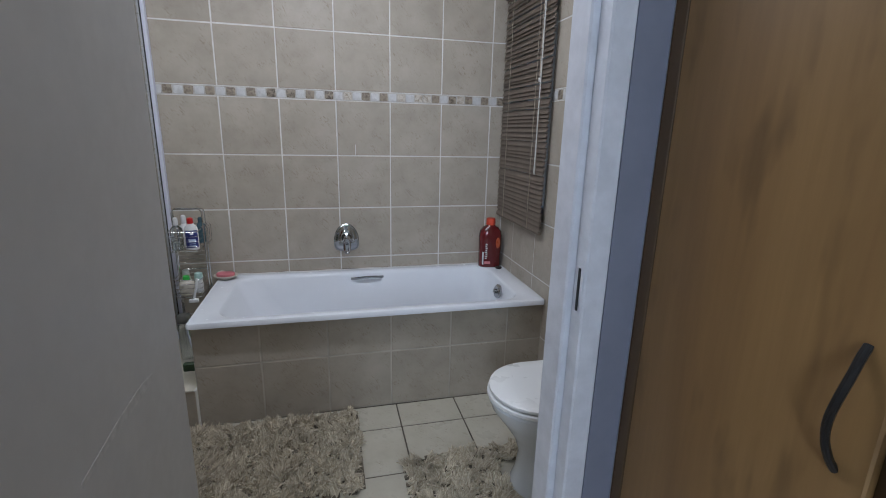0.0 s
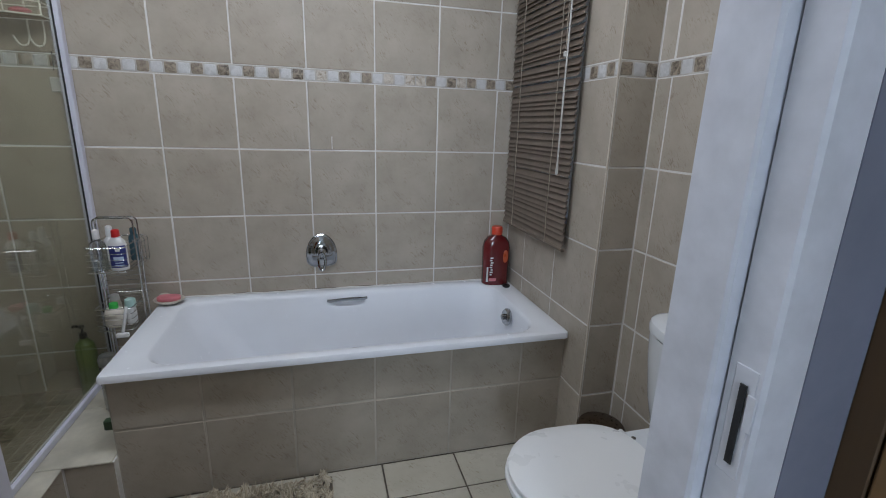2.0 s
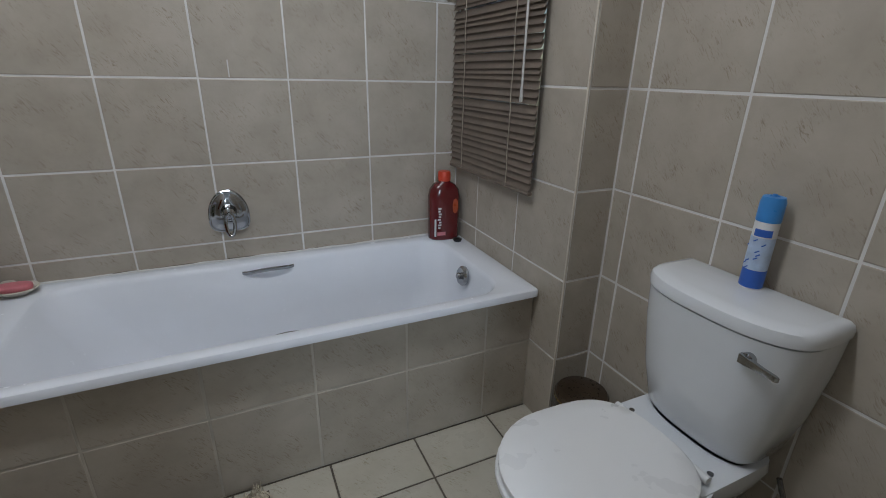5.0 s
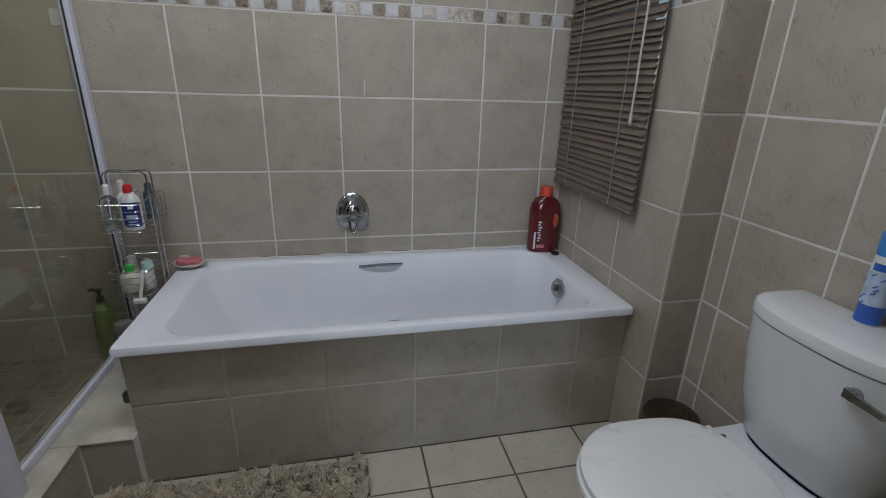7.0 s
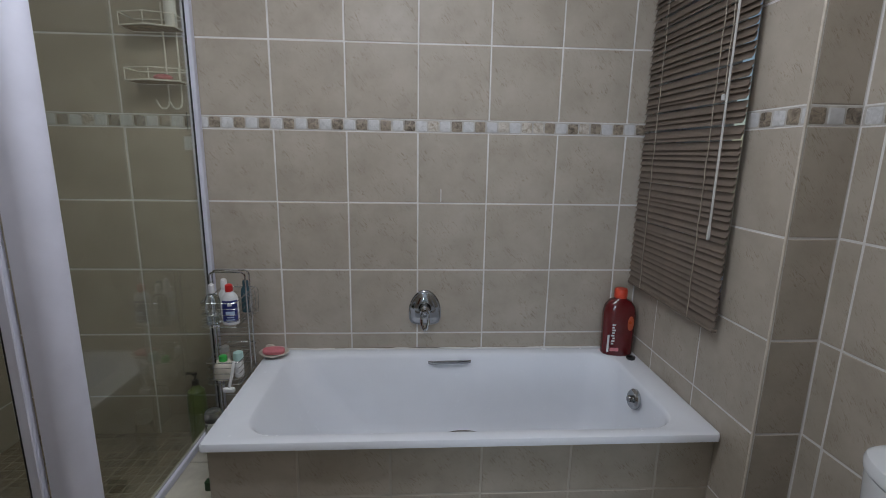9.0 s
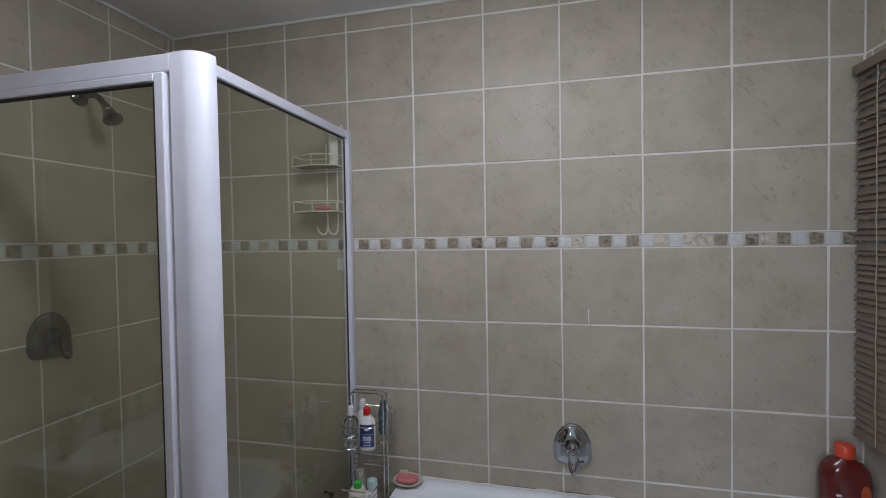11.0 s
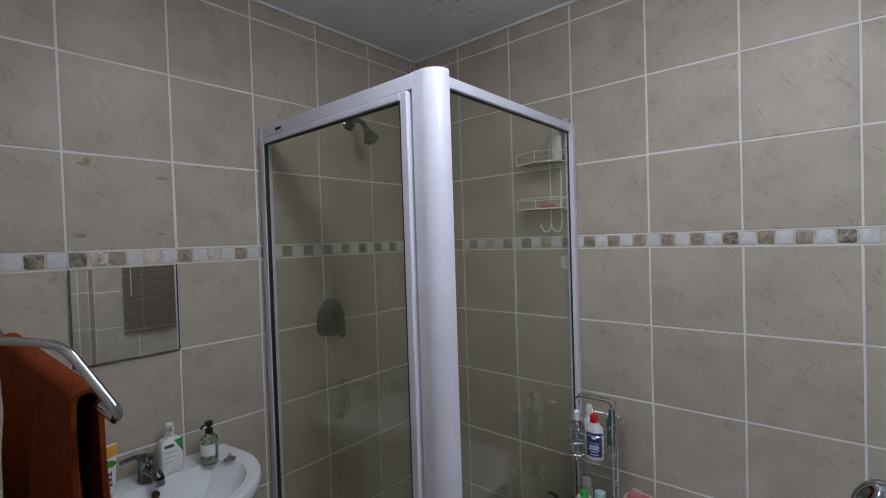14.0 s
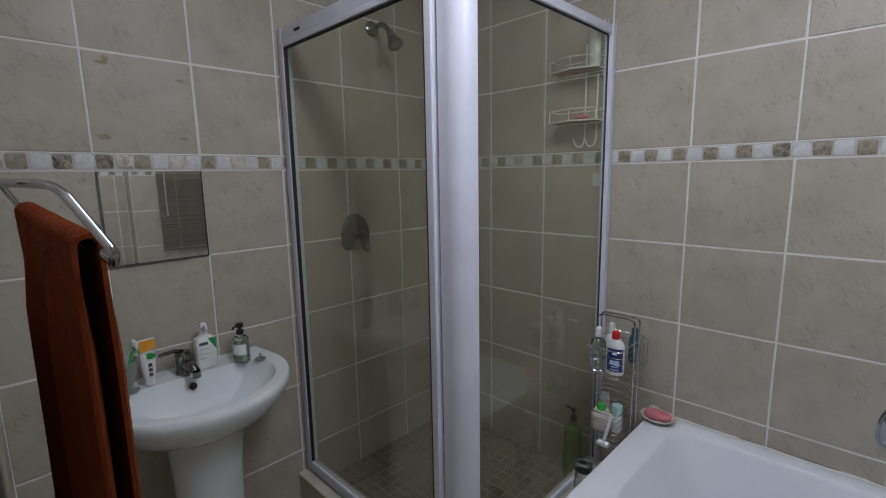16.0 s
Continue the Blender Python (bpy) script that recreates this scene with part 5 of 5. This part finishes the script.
part("handle", tube(((0.0, 0.006, 0.098), (-0.006, -0.004, 0.05), (-0.020, -0.008, -0.01)), 0.006, 8), M_WHITE, rz_)
part("head", boxm(-0.042, 0.003, -0.020, -0.002, -0.024, -0.006, 0.003), M_WHITE, rz_)

# cream wire shelf inside the shower
ws = thing("hanging_shower_shelf", (-0.99, BY, 0), "cream coated hanging wire shelf with two rusty trays in the shower", "shower shelf")
for x in (-0.006, 0.044):
    part("hanger_wire", tube(rounded(((x, -0.026, 1.965 if x < 0 else 1.945), (x, -0.026, 1.60), (x - 0.010, -0.026, 1.572), (x - 0.036, -0.026, 1.572), (x - 0.052, -0.026, 1.605)), 0.018, 5), 0.0034, 8), M_WIRE_W, ws)
part("top_loop", tube(rounded(((0.044, -0.026, 1.943), (0.032, -0.026, 1.955), (0.028, -0.024, 1.995), (0.014, -0.016, 2.012), (0.010, -0.004, 1.995)), 0.012), 0.0034, 8), M_WIRE_W, ws)
for z in (1.862, 1.668):
    def tr(zz):
        return [(-0.125, -0.004, zz), (0.075, -0.004, zz), (0.075, -0.10, zz), (-0.02, -0.133, zz), (-0.125, -0.10, zz), (-0.125, -0.004, zz)]
    shelf = part("tray", tube(tr(z), 0.0032, 6), M_WIRE_W, ws)
    part("guard_rail", tube(tr(z + 0.045), 0.0024, 6), M_WIRE_W, shelf)
    bm = bmesh.new()
    for i in range(9):
        y = -0.02 - 0.012 * i
        k = max(0, (-y - 0.10) / 0.03)
        tube(((-0.123 + 0.1 * k, y, z), (0.073 - 0.1 * k, y, z)), 0.0026, 5, bm=bm)
    part("mesh", bm, M_RUST, shelf, "rusty mesh floor")
    for x, y in ((-0.125, -0.10), (-0.02, -0.133), (0.075, -0.10)):
        part("post", tube(((x, y, z), (x, y, z + 0.045)), 0.002, 6), M_WIRE_W, shelf)
bottle("shampoo_bottle", (-0.945, BY - 0.06, 1.8655), 0.022, 0.135, (M_WHITE, M_WHITE), "white bottle on the upper wire tray in the shower", (0.018, 0.03), 0.8, 0.8)
sp = bmesh.new()
bmesh.ops.create_uvsphere(sp, u_segments=20, v_segments=12, radius=1)
for q in sp.verts:
    q.co = (0.035 * q.co.x, 0.024 * q.co.y, 0.013 * q.co.z)
solo("soap_bar", moved(sp, Matrix.Translation((-0.99, BY - 0.07, 1.684))), M_SOAP, "pink soap bar on the lower wire tray", "soap")
hk = thing("adhesive_hook", (-0.945, BY, 1.50), "small clear adhesive hook on the shower tiles", "hook")
part("plate", boxm(-0.022, 0.022, -0.005, -0.001, -0.09, -0.035, 0.002), M_WAND, hk)
part("hook_wire", tube(((0, -0.004, 0.06), (0, -0.006, -0.005), (0, -0.012, -0.012)), 0.0016, 6), M_BLACK, hk)

# chip of missing glaze on the tile behind the bath
solo("tile_scratch", boxm(0.098, 0.102, BY - 0.0018, BY - 0.0002, 1.205, 1.262, 0.0006), M_GROUT, "white filler streak on a wall tile", "stain")

# ceiling light
cl = thing("ceiling_light", (*LAMP_AT, CH), "long white batten ceiling light", "ceiling light")
part("base", boxm(-0.78, 0.78, -0.045, 0.045, -0.03, 0.0, 0.004), M_PAINT, cl)
part("diffuser", loft([rrect(-0.76, 0.76, -0.06, 0.06, 0.02, -0.031), rrect(-0.76, 0.76, -0.06, 0.06, 0.02, -0.05), rrect(-0.75, 0.75, -0.045, 0.045, 0.015, -0.062)]), glow, cl, "frosted diffuser")
for x in (-0.77, 0.77):
    part("end_cap", boxm(x - 0.01, x + 0.01, -0.058, 0.058, -0.056, -0.031, 0.004), M_PLASTIC, cl)

# ---- cupboards in the passage ----
def cupboard(y0, y1, handle_y):
    ob = thing("passage_cupboard", (0.567, 0, 0), "tall brown wooden built-in cupboard with a black bow handle", "cupboard", group="built-in cupboards")
    part("carcass", boxm(0.02, 0.53, y0, y1, 0.0, 2.3, 0.002), M_DARKWOOD, ob)
    part("stile", boxm(0.001, 0.0195, y1 - 0.034, y1, 0.0, 2.3, 0.002), M_DARKWOOD, ob, "dark wood edge")
    d = part("door", boxm(0.0, 0.019, y0 + 0.012, y1 - 0.036, 0.06, 2.28, 0.003), M_WOOD, ob)
    pts = [(-0.030 * math.sin(math.pi * min(1, max(0, t))) ** 0.8 + 0.001, handle_y + 0.004 * math.sin(6 * t), 0.935 + 0.175 * t) for t in [i / 16 for i in range(17)]]
    part("handle", tube(pts, 0.0068, 10, flat=0.8), M_IRON, d, "black iron bow handle")
    return ob


cupboard(0.395, 0.866, 0.445)
cupboard(-0.09, 0.385, 0.34)
cupboard(-0.575, -0.10, -0.52)
structure("wall_passage_nib", boxm(0.567, 1.1, -2.16, -0.58, 0, CH), M_PAINT)
structure("bulkhead", boxm(0.575, 1.1, -0.575, DY0, 2.303, CH), M_PAINT)

# ---- tiles ----
tiled(wall_north, (0, BY, 0), (1, 0, 0), steps(LX, WX, 0.0), dark_at=-0.036)
tiled(wall_west, (LX, 0, 0), (0, 1, 0), steps(DY1, BY, 1.569), dark_at=1.497)
tiled(wall_east, (WX, 0, 0), (0, -1, 0), [-BY, -2.587, -2.286, -PY], hole=(-WY1, -WY0, WZ0, WZ1), dark_at=-2.126)
# return face of the corner beside the toilet
tiled(wall_alcove, (0, PY, 0), (1, 0, 0), [WX + 0.006, TX], dark_at=1.036)
tiled(wall_alcove, (TX, 0, 0), (0, -1, 0), [-PY, -1.909, -1.617, -1.322, -1.022, -DY1], dark_at=-1.80)
tiled(wall_south, (0, DY1, 0), (-1, 0, 0), steps(-OX0, -LX, 0.6))
tiled(wall_south, (0, DY1, 0), (-1, 0, 0), steps(-TX, -OX1, -0.9))
lay(bath_panel, (0, 2.133, 0), (1, 0, 0), (0, 0, 1), [BX0 + 0.01] + [-0.387 + 0.3 * i for i in range(5)] + [WX], [0.0, 0.297, 0.49], M_TILE)
lay(shower_kerb, (0, 1.845 - G, 0), (1, 0, 0), (0, 0, 1), steps(LX, -0.82, -0.9), [0, KZ - 0.006], M_TILE)
lay(shower_kerb, (-0.82 + G, 0, 0), (0, 1, 0), (0, 0, 1), [1.845, 2.108], [0, KZ - 0.006], M_TILE)
lay(shower_kerb, (0, 2.108 - G, 0), (1, 0, 0), (0, 0, 1), [-0.817, BX0 + 0.01], [0, KZ - 0.006], M_TILE)
lay(floor, (0, 0, 0), (1, 0, 0), (0, 1, 0), steps(LX, TX, 0.236), steps(DY1, 2.133, 1.945), M_FLOORTILE, gap=0.007, jitter=0.0004, hole=(LX, -0.82, 1.845, 2.133))
lay(floor, (0, 0, 0), (1, 0, 0), (0, 1, 0), steps(-1.0, 1.1, 0.236), steps(-2.16, DY1, 0.145), M_FLOORTILE, gap=0.007, jitter=0.0004)
lay(shower_base, (0, 0, SF), (1, 0, 0), (0, 1, 0), steps(LX, -0.945, -1.75, 0.0505), steps(1.955, BY, 2.0, 0.0505), M_MOS_F, gap=0.006, thick=0.005, name="mosaic_tile", jitter=0.0004)
